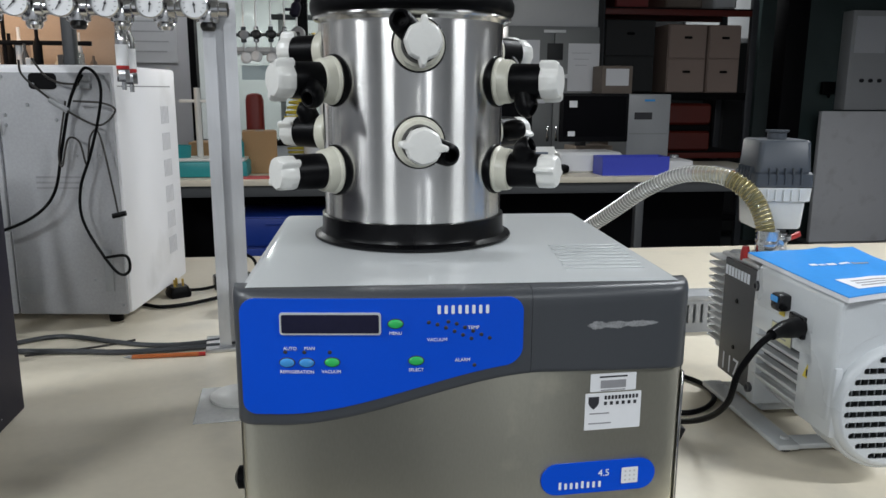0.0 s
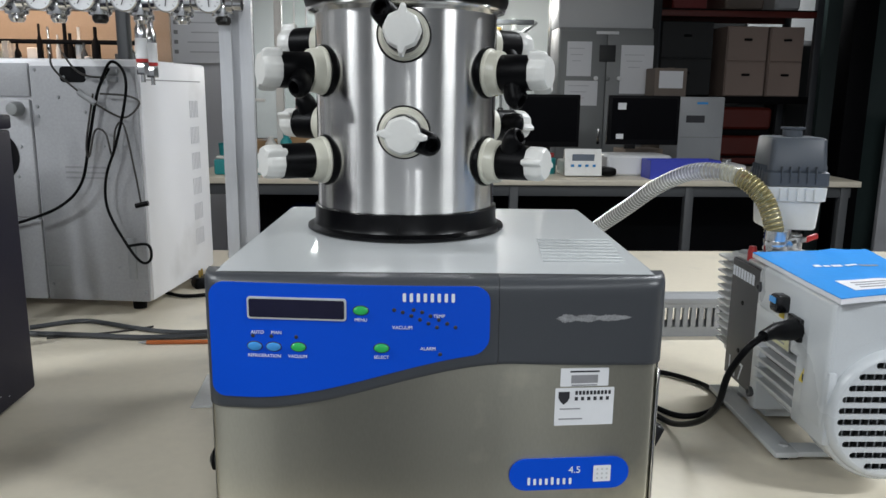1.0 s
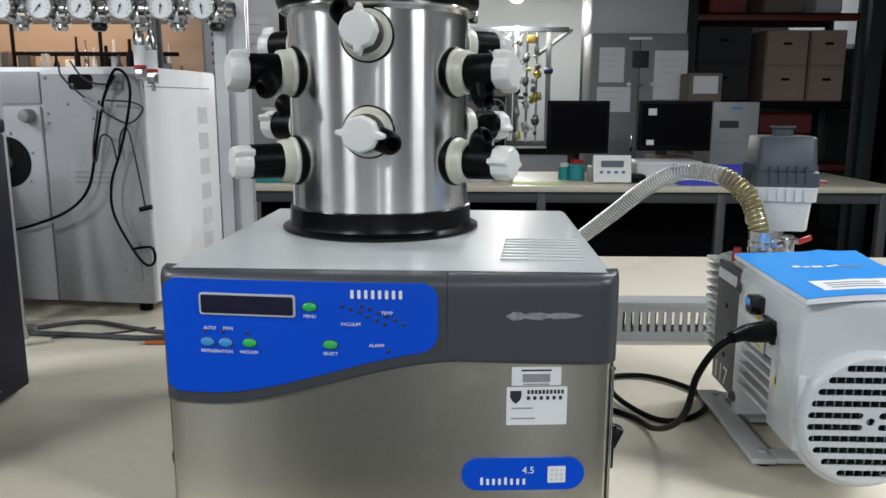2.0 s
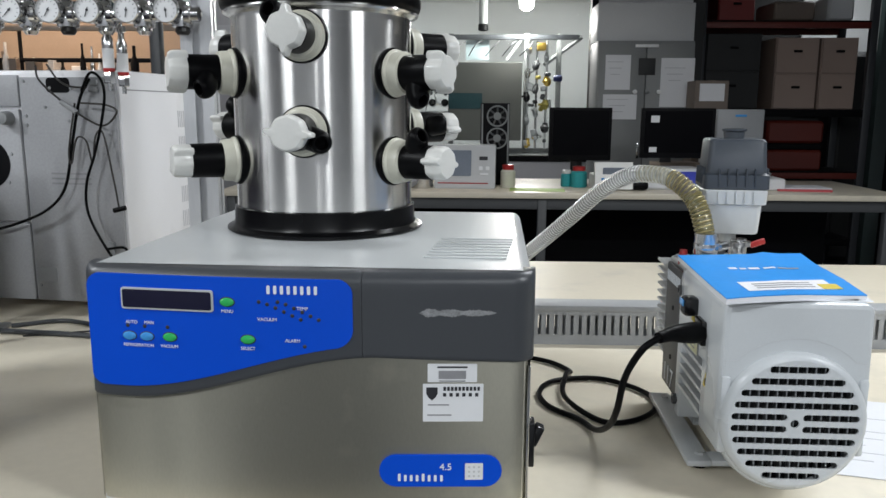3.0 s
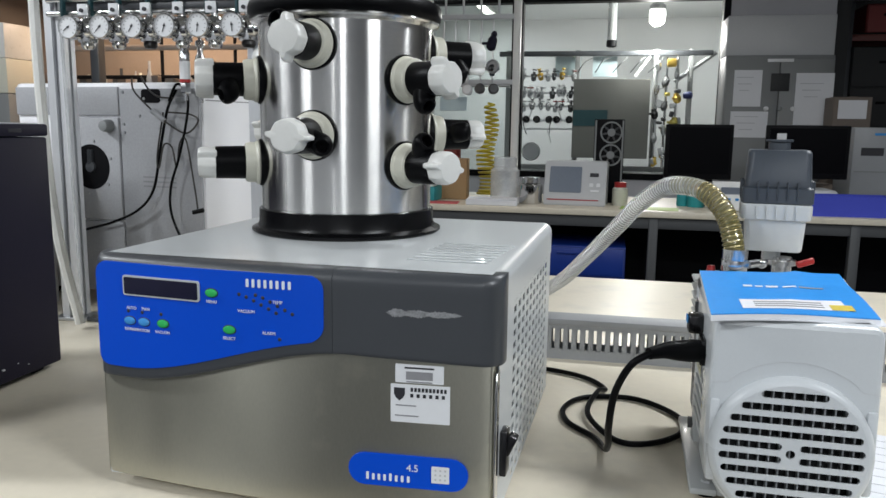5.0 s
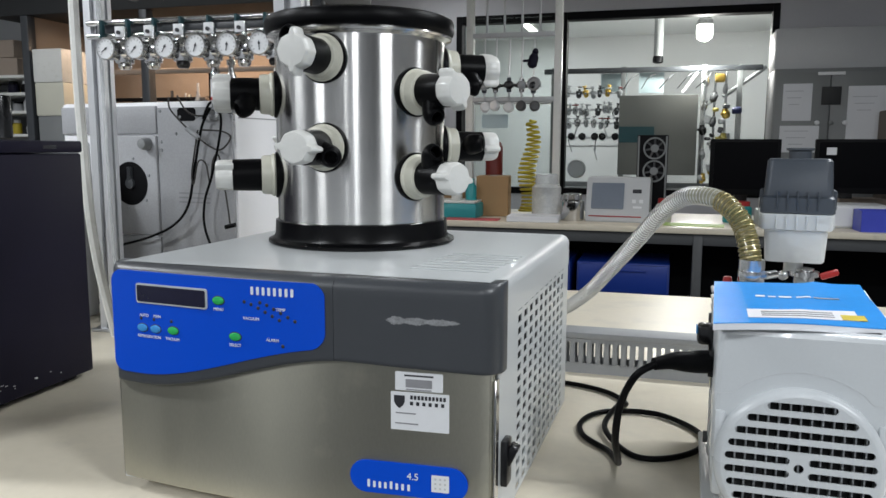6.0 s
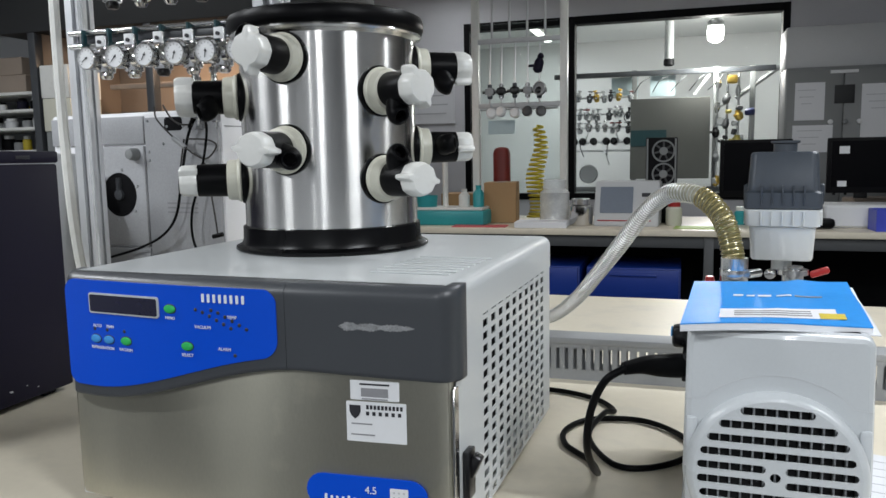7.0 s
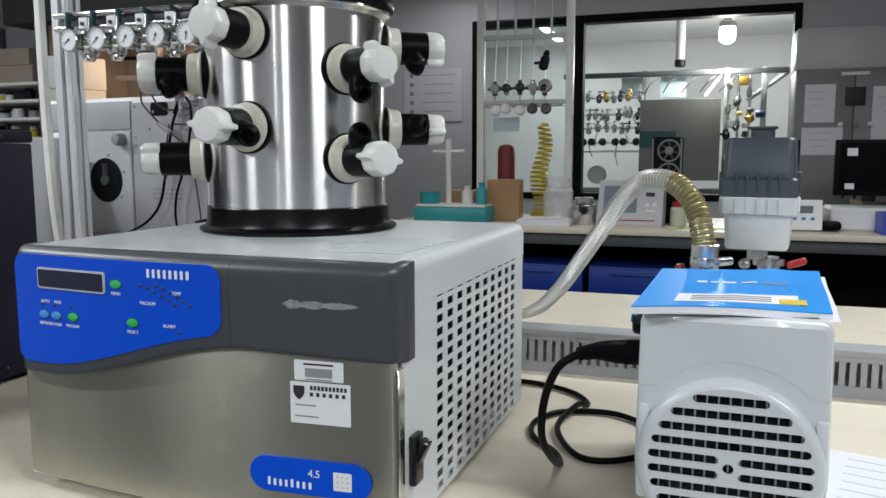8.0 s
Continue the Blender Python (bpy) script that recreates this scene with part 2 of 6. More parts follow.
def sweep(bm, pts, r, seg=10, radii=None, ends=True):
    rings = []
    for k, (p, n, b) in enumerate(frames_on(pts)):
        rr = radii[k] if radii else r
        rings.append([bm.verts.new(p + rr * (math.cos(2 * math.pi * j / seg) * n + math.sin(2 * math.pi * j / seg) * b)) for j in range(seg)])
    for a, b in zip(rings, rings[1:]):
        for k in range(seg):
            bm.faces.new((a[k], a[(k + 1) % seg], b[(k + 1) % seg], b[k]))
    if ends:
        bm.faces.new(rings[0][::-1])
        bm.faces.new(rings[-1])
    return bm


def poly(bm, pts, depth):
    """A flat outline given as 3D points, thickened by the vector depth."""
    f = bm.faces.new([bm.verts.new(p) for p in pts])
    ex = bmesh.ops.extrude_face_region(bm, geom=[f])["geom"]
    bmesh.ops.translate(bm, verts=[v for v in ex if isinstance(v, bmesh.types.BMVert)], vec=depth)
    bmesh.ops.recalc_face_normals(bm, faces=bm.faces)
    return bm


def finish(bm, name, material, angle=38):
    bmesh.ops.recalc_face_normals(bm, faces=bm.faces)
    me = bpy.data.meshes.new(name)
    bm.to_mesh(me)
    bm.free()
    me.shade_smooth()
    me.set_sharp_from_angle(angle=radians(angle))
    me.materials.append(material)
    return me


def part(name, bm, material, parent, label="", m=None):
    """One mesh under a thing or a part."""
    ob = new(name, finish(bm, name, material))
    ob.parent = parent
    if m is not None:
        ob.matrix_basis = m
    return tagged(ob, label=label) if label else ob


def thing(name, m, label, category, group="", kind=""):
    """An Empty at the base of a thing, to carry its parts."""
    ob = new(name)
    ob.empty_display_size = 0.02
    ob.matrix_world = m
    return tagged(ob, label, category, group, kind)


def solid(name, bm, material, label, category, m=None, group="", kind=""):
    ob = new(name, finish(bm, name, material))
    if m is not None:
        ob.matrix_world = m
    return tagged(ob, label, category, group, kind)


def nb():
    return bmesh.new()


def structure(name, bm, material, label="", parent=None):
    ob = new(name, finish(bm, name, material))
    ob.parent = parent
    return tagged(ob, label, kind="structure")


def words(name, text, size, material, parent, m, align="CENTER", label=""):
    """Lettering as a thin mesh; m puts its x along the line and its z out of the surface."""
    cu = bpy.data.curves.new(name, "FONT")
    cu.body, cu.size, cu.align_x, cu.align_y, cu.extrude = text, size, align, "CENTER", 0.0002
    tmp = bpy.data.objects.new(name, cu)
    scene.collection.objects.link(tmp)
    me = bpy.data.meshes.new_from_object(tmp.evaluated_get(bpy.context.evaluated_depsgraph_get()))
    bpy.data.objects.remove(tmp)
    me.name = name
    me.materials.clear()
    me.materials.append(material)
    ob = new(name, me)
    ob.parent = parent
    ob.matrix_basis = m
    return tagged(ob, label=label) if label else ob

# ---------------- the room ----------------
X0, X1, Y0, YW, YB = -4.2, 5.2, -3.6, 6.4, 10.2
structure("floor", box(nb(), ((X0 + X1) / 2, (Y0 + YB) / 2, -0.05), (X1 - X0 + 0.4, YB - Y0 + 0.4, 0.1)), M_FLOOR, "grey vinyl laboratory floor")
# unseen pale slab, added to bounce lamp light onto the back room's ceiling
structure("floor_bounce", box(nb(), (-0.95, 8.35, 0.003), (6.0, 3.6, 0.006)), M_WALLWHITE, "unseen pale floor added to bounce light up behind the glass")
structure("wall_south", box(nb(), ((X0 + X1) / 2, Y0 - 0.1, CEIL / 2), (X1 - X0, 0.2, CEIL)), M_WALL, "plain painted wall")
structure("wall_west", box(nb(), (X0 - 0.1, (Y0 + YB) / 2, CEIL / 2), (0.2, YB - Y0 + 0.4, CEIL)), M_WALL, "plain painted wall")
structure("wall_east", box(nb(), (X1 + 0.1, (Y0 + YB) / 2, CEIL / 2), (0.2, YB - Y0 + 0.4, CEIL)), M_WALL, "plain painted wall")
structure("wall_far", box(nb(), ((X0 + X1) / 2, YB + 0.1, CEIL / 2), (X1 - X0, 0.2, CEIL)), M_WALLWHITE, "white wall of the room behind the glass")
WZ0, WZ1 = 1.0, 2.40
WIN = [(-1.16, -0.33), (-0.29, 1.29)]
bm = nb()
for a, b, z0, z1 in ((X0, -1.18, 0, CEIL), (1.31, 2.06, 0, CEIL), (-1.18, 1.31, 0, WZ0), (-1.18, 1.31, WZ1 + 0.03, CEIL), (2.06, X1, 2.35, CEIL)):
    box(bm, ((a + b) / 2, YW + 0.06, (z0 + z1) / 2), (b - a, 0.12, z1 - z0))
structure("wall_north", bm, mat("lilac_white_wall", (0.60, 0.60, 0.63), 0.65, var=0.03, scale=1.5, fine=90, bump=0.05), "painted partition wall with a wide glazed opening")
# alcove shade is painted as near-black walls, their lit part as a pale panel
structure("wall_alcove", box(nb(), (3.65, 8.0, CEIL / 2), (3.2, 0.12, CEIL)), M_NEARBLACK, "storage alcove wall, its shade put into a near-black colour")
structure("wall_lit_part", box(nb(), (3.92, 7.92, 2.0), (0.75, 0.03, 1.2)), M_WALLWHITE, "pale panel drawn for the lit upper part of the alcove wall")
structure("wall_side", box(nb(), (2.12, 7.2, CEIL / 2), (0.1, 1.5, CEIL)), M_NEARBLACK, "storage alcove side wall, its shade put into a near-black colour")
for k, (a, b) in enumerate(WIN):
    w = thing("window_%d" % (k + 1), pose((a + b) / 2, YW, WZ0), "black-framed interior glazing in the partition wall", "window", kind="structure")
    hw, hh = (b - a) / 2, WZ1 - WZ0
    fr = nb()
    for c, s in (((-hw - 0.0, 0.05, hh / 2), (0.05, 0.13, hh + 0.06)), ((hw, 0.05, hh / 2), (0.05, 0.13, hh + 0.06)), ((0, 0.05, hh), (2 * hw - 0.05, 0.13, 0.06)), ((0, 0.05, 0), (2 * hw - 0.05, 0.13, 0.05))):
        box(fr, c, s, 0.004, 1)
    part("window_frame", fr, M_FRAME, w)
    p = part("pane", box(nb(), (0, 0.06, hh / 2), (2 * hw - 0.05, 0.006, hh - 0.05)), G_PANE, w, "clear glass pane")
    p.visible_shadow = False
# ceiling: one mesh of tiles with recessed joints
bm = nb()
box(bm, ((X0 + X1) / 2, (Y0 + YB) / 2, CEIL + 0.06), (X1 - X0 + 0.4, YB - Y0 + 0.4, 0.08))
x = X0
while x < X1 - 0.1:
    y = Y0
    while y < YB - 0.1:
        box(bm, (x + 0.3, y + 0.3, CEIL + 0.012), (0.588, 0.588, 0.02))
        y += 0.6
    x += 0.6
structure("ceiling", bm, M_CEIL, "suspended ceiling of pale mineral tiles")
structure("ceiling_back", box(nb(), (-0.95, 8.36, CEIL - 0.004), (6.0, 3.62, 0.008)), mat("ceiling_white", (0.78, 0.79, 0.78), 0.8, var=0.03, scale=2, fine=150, bump=0.08), "white ceiling of the room behind the glass")


def fixture(x, y, rz, length):
    f = thing("ceiling_light", pose(x, y, CEIL, 0, 0, rz), "white fluorescent ceiling fitting with a lit diffuser, a few added unseen as fill", "ceiling light", "ceiling lights")
    part("housing", box(nb(), (0, 0, -0.025), (length + 0.06, 0.14, 0.05), 0.006), M_WHITE, f)
    part("diffuser", box(nb(), (0, 0, -0.058), (length, 0.08, 0.014), 0.004), M_LAMP, f, "glowing diffuser")


for lx, ly, ll, lw, lr in LAMPS:
    fixture(lx, ly, lr, ll)

# ---------------- benches ----------------


def bench(name, x0, x1, y0, y1, z, label, legs):
    b = thing(name, pose((x0 + x1) / 2, (y0 + y1) / 2, 0), label, "lab bench")
    w, d = x1 - x0, y1 - y0
    part("worktop", box(nb(), (0, 0, z - 0.017), (w, d, 0.034), 0.004), M_BENCH, b, "cream laminate worktop")
    part("apron", box(nb(), (0, -d / 2 + 0.05, z - 0.067), (w - 0.08, 0.03, 0.064), 0.002), M_LEGS, b, "grey steel apron rail")
    part("apron", box(nb(), (0, d / 2 - 0.05, z - 0.085), (w - 0.08, 0.03, 0.10), 0.002), M_LEGS, b)
    part("modesty_panel", box(nb(), (0, d / 2 - 0.08, z / 2 - 0.05), (w - 0.10, 0.02, z - 0.12)), M_FRAME, b, "dark modesty panel")
    for lx in legs:
        for ly in (-d / 2 + 0.05, d / 2 - 0.05):
            part("leg", box(nb(), (lx - (x0 + x1) / 2, ly, (z - 0.034) / 2), (0.05, 0.05, z - 0.034), 0.004), M_LEGS, b)
    return b


bench("island_bench", -2.1, 2.0, 0.73, 2.335, BZ, "wide cream-topped island laboratory bench", (-2.0, -0.6, 0.6, 1.9))
bench("far_bench", -1.14, 2.76, 4.36, 5.30, 0.93, "cream-topped laboratory bench crowded with instruments", (-1.08,  0.72, 1.75, 2.68))


def drawer_unit(x0, x1, y, z1):
    d = thing("drawer_unit", pose((x0 + x1) / 2, y, 0), "dark blue steel drawer unit under the far bench", "drawer unit", "under-bench drawers")
    w = x1 - x0
    part("body", box(nb(), (0, 0.25, z1 / 2), (w, 0.5, z1), 0.004), M_DRAWER, d)
    n = 4
    for k in range(n):
        h = z1 / n
        dr = part("drawer", box(nb(), (0, -0.010, h * (k + 0.5)), (w - 0.02, 0.02, h - 0.014), 0.004), M_DRAWER, d)
        part("handle", box(nb(), (0, -0.026, h * (k + 0.78)), (w * 0.5, 0.014, 0.012), 0.003), M_DRAWER, dr)


drawer_unit(-0.62, 0.02, 4.5, 0.70)
drawer_unit(0.06, 0.58, 4.5, 0.70)
drawer_unit(1.9, 2.5, 4.75, 0.30)

# ---------------- freeze dryer ----------------
OX, OY = 0.127, 0.775
DRY = thing("freeze_dryer", pose(OX, OY, BZ, 0, 0, -2.0), "benchtop freeze dryer with blue control panel and stainless front", "freeze dryer")


def bow(u):
    return 0.27 * u * u


def onfront(u, z, off=0.0):
    """The pose on the bowed front at u and height z: x along it, y up, z out of it."""
    a = math.atan(0.54 * u)
    t = Vector((math.cos(a), math.sin(a), 0))
    n = Vector((math.sin(a), -math.cos(a), 0))
    p = Vector((u, bow(u), z - BZ)) + n * off
    return Matrix(((t.x, 0, n.x, p.x), (t.y, 0, n.y, p.y), (0, 1, 0, p.z), (0, 0, 0, 1)))


def graded(a, b, r, n):
    ends = [0, 0.06, 0.2, 0.42, 0.7, 1.0]
    r = min(r, (b - a) / 3)
    mid = [a + r + (b - a - 2 * r) * k / n for k in range(1, n)]
    return [a + r * e for e in ends] + mid + [b - r * e for e in reversed(ends)]


def round_off(d, r):
    return r - math.sqrt(max(0.0, r * r - (r - d) ** 2)) if d < r else 0.0


def bowed_plate(u0, u1, zlo, zhi, off, depth, rt=0.0, rb=0.0, rl=0.0, rr=0.0, nu=40, nz=8):
    """A plate that follows the bowed front, with rounded edges where a radius is given."""
    bm = nb()
    us = graded(u0, u1, max(rl, rr, 0.004), nu)
    cols = []
    for u in us:
        lo, hi = zlo(u), zhi(u)
        col = []
        for z in graded(lo, hi, max(min(max(rt, rb), (hi - lo) / 3), 0.0008), nz):
            v = bow(u) - off + round_off(hi - z, rt) + round_off(z - lo, rb) + round_off(u - u0, rl) + round_off(u1 - u, rr)
            col.append(bm.verts.new((u, min(v, bow(u) - off + depth), z - BZ)))
        back = [bm.verts.new((u, bow(u) - off + depth, z - BZ)) for z in (lo, hi)]
        cols.append([back[0]] + col + [back[1]])
    for a, b in zip(cols, cols[1:]):
        for k in range(len(a) - 1):
            bm.faces.new((a[k], b[k], b[k + 1], a[k + 1]))
        bm.faces.new((a[-1], b[-1], b[0], a[0]))
    bm.faces.new(cols[0][::-1])
    bm.faces.new(cols[-1])
    bmesh.ops.remove_doubles(bm, verts=bm.verts, dist=1e-6)
    return bm


def swoop(u):
    t = min(max((u + 0.20) / 0.28, 0), 1)
    return 1.0775 + 0.0545 * t * t * (3 - 2 * t) - 0.005 * max(0, (u - 0.08) / 0.16)


def blue_hi(u):
    e = min(u + 0.2365, 0.0555 - u)
    return 1.2165 - round_off(max(e, 0), 0.016)


def blue_lo(u):
    e = min(u + 0.2365, 0.0555 - u)
    return swoop(u) + 0.014 + round_off(max(e, 0), 0.018 if u > 0 else 0.014)


# cabinet: top and sides of painted sheet, open at the perforated side
DEP, HW, TOP = 0.485, 0.2425, 1.224 - BZ
bm = nb()
prof = []
for k in range(9):
    a = math.pi * k / 16
    prof.append((HW - 0.014 + 0.014 * math.cos(a), TOP - 0.014 + 0.014 * math.sin(a)))
outline = [(HW, 0.020 + 0.225)] + prof + [(-x, z) for x, z in reversed(prof)] + [(-HW, 0.018)]
rows = []
for v in (0.022, DEP):
    rows.append([bm.verts.new((x, v, z)) for x, z in outline] + [bm.verts.new((x * 0.985, v, z - (0.002 if abs(z) > 0.03 else 0))) for x, z in reversed(outline)])
n = len(rows[0])
for k in range(n):
    bm.faces.new((rows[0][k], rows[1][k], rows[1][(k + 1) % n], rows[0][(k + 1) % n]))
box(bm, (0, DEP - 0.002, TOP / 2 + 0.008), (2 * HW - 0.02, 0.004, TOP - 0.03))
box(bm, (0, DEP / 2, 0.022), (2 * HW - 0.012, DEP - 0.03, 0.006))
part("cabinet", bm, M_LIGHTGREY, DRY, "light grey painted sheet cabinet")
# added black block: stands in for the shade inside, seen through the holes
part("shade_block", box(nb(), (0.0, 0.255, 0.140), (0.444, 0.430, 0.220), 0.01), M_FRAME, DRY, "black block standing in for the shade behind the perforations")
# perforated side sheet: a lattice with real holes
bm = nb()
ys, zs = [0.022], [0.018]
NC, NR = 10, 16
for k in range(NC):
    c = 0.128 + 0.0335 * k
    ys += [c - 0.0098, c + 0.0098]
ys.append(DEP)
for k in range(NR):
    c = 0.020 + 0.0146 * k + 0.008
    zs += [c - 0.0045, c + 0.0045]
zs.append(0.2465)
grid = [[[bm.verts.new((HW - 0.001 - dx, y, z)) for z in zs] for y in ys] for dx in (0, 0.0014)]
for i in range(len(ys) - 1):
    for j in range(len(zs) - 1):
        hole = i % 2 == 1 and j % 2 == 1
        for s in range(2):
            if not hole:
                g = grid[s]
                bm.faces.new((g[i][j], g[i + 1][j], g[i + 1][j + 1], g[i][j + 1]))
        if hole:
            a, b = grid
            for (p, q) in (((i, j), (i + 1, j)), ((i + 1, j), (i + 1, j + 1)), ((i + 1, j + 1), (i, j + 1)), ((i, j + 1), (i, j))):
                bm.faces.new((a[p[0]][p[1]], a[q[0]][q[1]], b[q[0]][q[1]], b[p[0]][p[1]]))
part("side_panel", bm, M_LIGHTGREY, DRY, "light grey side sheet with rows of square perforations")
# stainless lower front and grey fascia in two pieces with a fine seam
part("front_panel", bowed_plate(-0.2415, 0.2395, lambda u: 0.951, lambda u: 1.16, 0.0, 0.014, rb=0.003, rl=0.006, rr=0.006), M_STEEL, DRY, "brushed stainless lower front, faintly smeared")
part("front_panel", box(nb(), (0.2405, 0.021, 0.105), (0.003, 0.014, 0.17), 0.001, 1), M_CHROME, DRY, "bright folded steel edge")
part("fascia", bowed_plate(-0.2455, 0.06475, swoop, lambda u: 1.2235, 0.006, 0.036, rt=0.012, rb=0.003, rl=0.020, nz=10), M_FASCIA, DRY, "dark grey moulded fascia with a sweeping lower edge")
part("fascia", bowed_plate(0.06520, 0.2455, swoop, lambda u: 1.2235, 0.006, 0.036, rt=0.012, rb=0.003, rr=0.022, nz=10), M_FASCIA, DRY)
part("control_panel", bowed_plate(-0.2365, 0.0555, blue_lo, blue_hi, 0.0072, 0.006, nu=90), M_BLUE, DRY, "glossy blue control panel overlay")
# scraped-off lettering on the grey fascia: one ragged strip
bm = nb()
rnd = random.Random(4)
strip = []
for k in range(91):
    u = 0.124 + 0.080 * k / 90
    thin = min(1, 9 * min(k + 0.6, 90.6 - k) / 90) * (1 - 0.35 * k / 90)
    mid_ = 0.5 + 0.5 * abs(math.sin(0.115 * k + 0.4)) ** 0.6
    top = thin * mid_ * rnd.uniform(0.0035, 0.0056)
    low = thin * mid_ * rnd.uniform(0.0035, 0.0056)
    strip.append([bm.verts.new(onfront(u, 1.182 + h_, 0.0064) @ Vector((0, 0, 0))) for h_ in (-low, top)])
for p_, q_ in zip(strip, strip[1:]):
    bm.faces.new((p_[0], q_[0], q_[1], p_[1]))
part("scraped_mark", bm, M_SCRATCH, DRY, "pale scraped patch where lettering was rubbed off")


def oval(bm, m, rx, ry, h, seg=24):
    return lathe(bm, [(1, 0), (1, h * 0.5), (0.86, h * 0.85), (0.55, h), (0.05, h * 1.05)], seg, m @ Matrix.Diagonal((rx, ry, 1, 1)))


def rrect(m, w, h, r, t, n=5):
    bm = nb()
    pts = []
    for cx, cy, a0 in ((w / 2 - r, h / 2 - r, 0), (-w / 2 + r, h / 2 - r, 90), (-w / 2 + r, -h / 2 + r, 180), (w / 2 - r, -h / 2 + r, 270)):
        for k in range(n + 1):
            a = radians(a0 + 90 * k / n)
            pts.append(m @ Vector((cx + r * math.cos(a), cy + r * math.sin(a), 0)))
    return poly(bm, pts, m.to_3x3() @ Vector((0, 0, t)))


def plate_on(u, z, w, h, off, t, r=0.001):
    return rrect(onfront(u, z, off), w, h, r, t)


dsp = part("display", plate_on(-0.1433, 1.1905, 0.1035, 0.0235, 0.0066, 0.0018, 0.003), M_BEZEL, DRY, "grey-rimmed dark display window")
part("window", plate_on(-0.1433, 1.1905, 0.0995, 0.0195, 0.0084, 0.0006, 0.002), M_DISP, dsp, "dark unlit display glass")
for u, z, mt, nm in ((-0.0771, 1.190, M_GREEN, "green"), (-0.1884, 1.1485, M_BTNBLUE, "pale blue"), (-0.1684, 1.1485, M_BTNBLUE, "pale blue"), (-0.1423, 1.149, M_GREEN, "green"), (-0.0561, 1.150, M_GREEN, "green")):
    part("button", oval(nb(), onfront(u, z, 0.0070), 0.0075, 0.0046, 0.0028), mt, DRY, nm + " oval push button")
    part("button_rim", oval(nb(), onfront(u, z, 0.0068), 0.0086, 0.0056, 0.0008), M_INK, DRY)
for txt, u, z, sz in (("AUTO", -0.185, 1.1638, 0.0050), ("MAN", -0.1650, 1.1640, 0.0050), ("REFRIGERATION", -0.1784, 1.1385, 0.0048), ("VACUUM", -0.1433, 1.1388, 0.0048), ("MENU", -0.0771, 1.1800, 0.0048),
                      ("SELECT", -0.0561, 1.1402, 0.0048), ("TEMP", 0.0030, 1.1850, 0.0050), ("VACUUM", -0.0345, 1.1725, 0.0050), ("ALARM", -0.0080, 1.1500, 0.0050)):
    words("lettering", txt, sz, M_PRINT, DRY, onfront(u, z, 0.0078))
# maker's mark as plain slim bars
for k in range(8):
    part("logo_bar", plate_on(-0.0325 + 0.0071 * k, 1.2045, 0.0034, 0.0092, 0.0074, 0.0004, 0.0012), M_PRINT, DRY)
# status dots
DOTS = [(-0.190, 1.1598), (-0.1705, 1.1598), (-0.1445, 1.1598), (0.0045, 1.144)]
DOTS += [(-0.043 + 0.0088 * k, 1.1915 - (0.0004 if k < 2 else 0) - 0.0040 * max(k - 0.4, 0)) for k in range(6)] + [(-0.023 + 0.0086 * k, 1.1915 - 0.0040 * max(k - 0.4, 0)) for k in range(6)]
for u, z in DOTS:
    part("indicator", oval(nb(), onfront(u, z, 0.0070), 0.0021, 0.0021, 0.0008, 12), M_INK, DRY)
# stickers and badge
st = part("asset_label", plate_on(0.1590, 1.1150, 0.0525, 0.0205, 0.0002, 0.0004, 0.0010), M_LABEL, DRY, "small white barcode label")
part("barcode", plate_on(0.1590, 1.1130, 0.0290, 0.0090, 0.0008, 0.0002, 0.0003), M_INKGREY, st)
part("print_line", plate_on(0.1590, 1.1215, 0.0320, 0.0018, 0.0008, 0.0002, 0.0003), M_INK, st)
part("print_line", plate_on(0.1590, 1.1062, 0.0280, 0.0012, 0.0008, 0.0002, 0.0003), M_INKGREY, st)
st = part("asset_label", plate_on(0.1600, 1.0818, 0.0645, 0.0425, 0.0002, 0.0004, 0.0008), M_LABEL, DRY, "white inventory label with dark shield mark")
m = onfront(0.1375, 1.0930, 0.0008)
bm = nb()
poly(bm, [m @ Vector((x, y, 0)) for x, y in ((-0.006, 0.006), (0.006, 0.006), (0.006, -0.001), (0.004, -0.005), (0, -0.0085), (-0.004, -0.005), (-0.006, -0.001))], m.to_3x3() @ Vector((0, 0, 0.0003)))
part("shield", bm, M_INK, st)
for k in range(10):
    part("print_bar", plate_on(0.1510 + 0.0040 * k, 1.0975, 0.0027, 0.0044, 0.0008, 0.0002, 0.0003), M_INK, st)
for k in range(6):
    part("print_bar", plate_on(0.1510 + 0.0068 * k, 1.0908, 0.0034, 0.0040, 0.0008, 0.0002, 0.0003), M_INK, st)
part("print_bar", plate_on(0.1445, 1.0795, 0.0225, 0.0014, 0.0008, 0.0002, 0.0003), M_INKGREY, st)
part("print_bar", plate_on(0.1455, 1.0680, 0.0260, 0.0014, 0.0008, 0.0002, 0.0003), M_INKGREY, st)
bd = part("badge", plate_on(0.1470, 1.0045, 0.1330, 0.0370, 0.0002, 0.0016, 0.0183), M_BLUE, DRY, "rounded blue name badge")
words("lettering", "4.5", 0.0110, M_PRINT, bd, onfront(0.1525, 1.0090, 0.0026))
for k, (du, h) in enumerate(((0, 0.9), (0.0065, 0.75), (0.0128, 0.75), (0.0192, 0.75), (0.0257, 0.9), (0.0322, 0.75), (0.0388, 0.75), (0.0455, 0.75))):
    part("logo_bar", plate_on(0.1025 + du, 0.9975 - 0.0017 * (1 - h) * 3, 0.0030, 0.0098 * h, 0.0026, 0.0002, 0.0010), M_PRINT, bd)
part("badge_square", plate_on(0.1830, 1.0040, 0.0195, 0.0190, 0.0026, 0.0003, 0.0010), M_LABEL, bd, "pale square emblem")
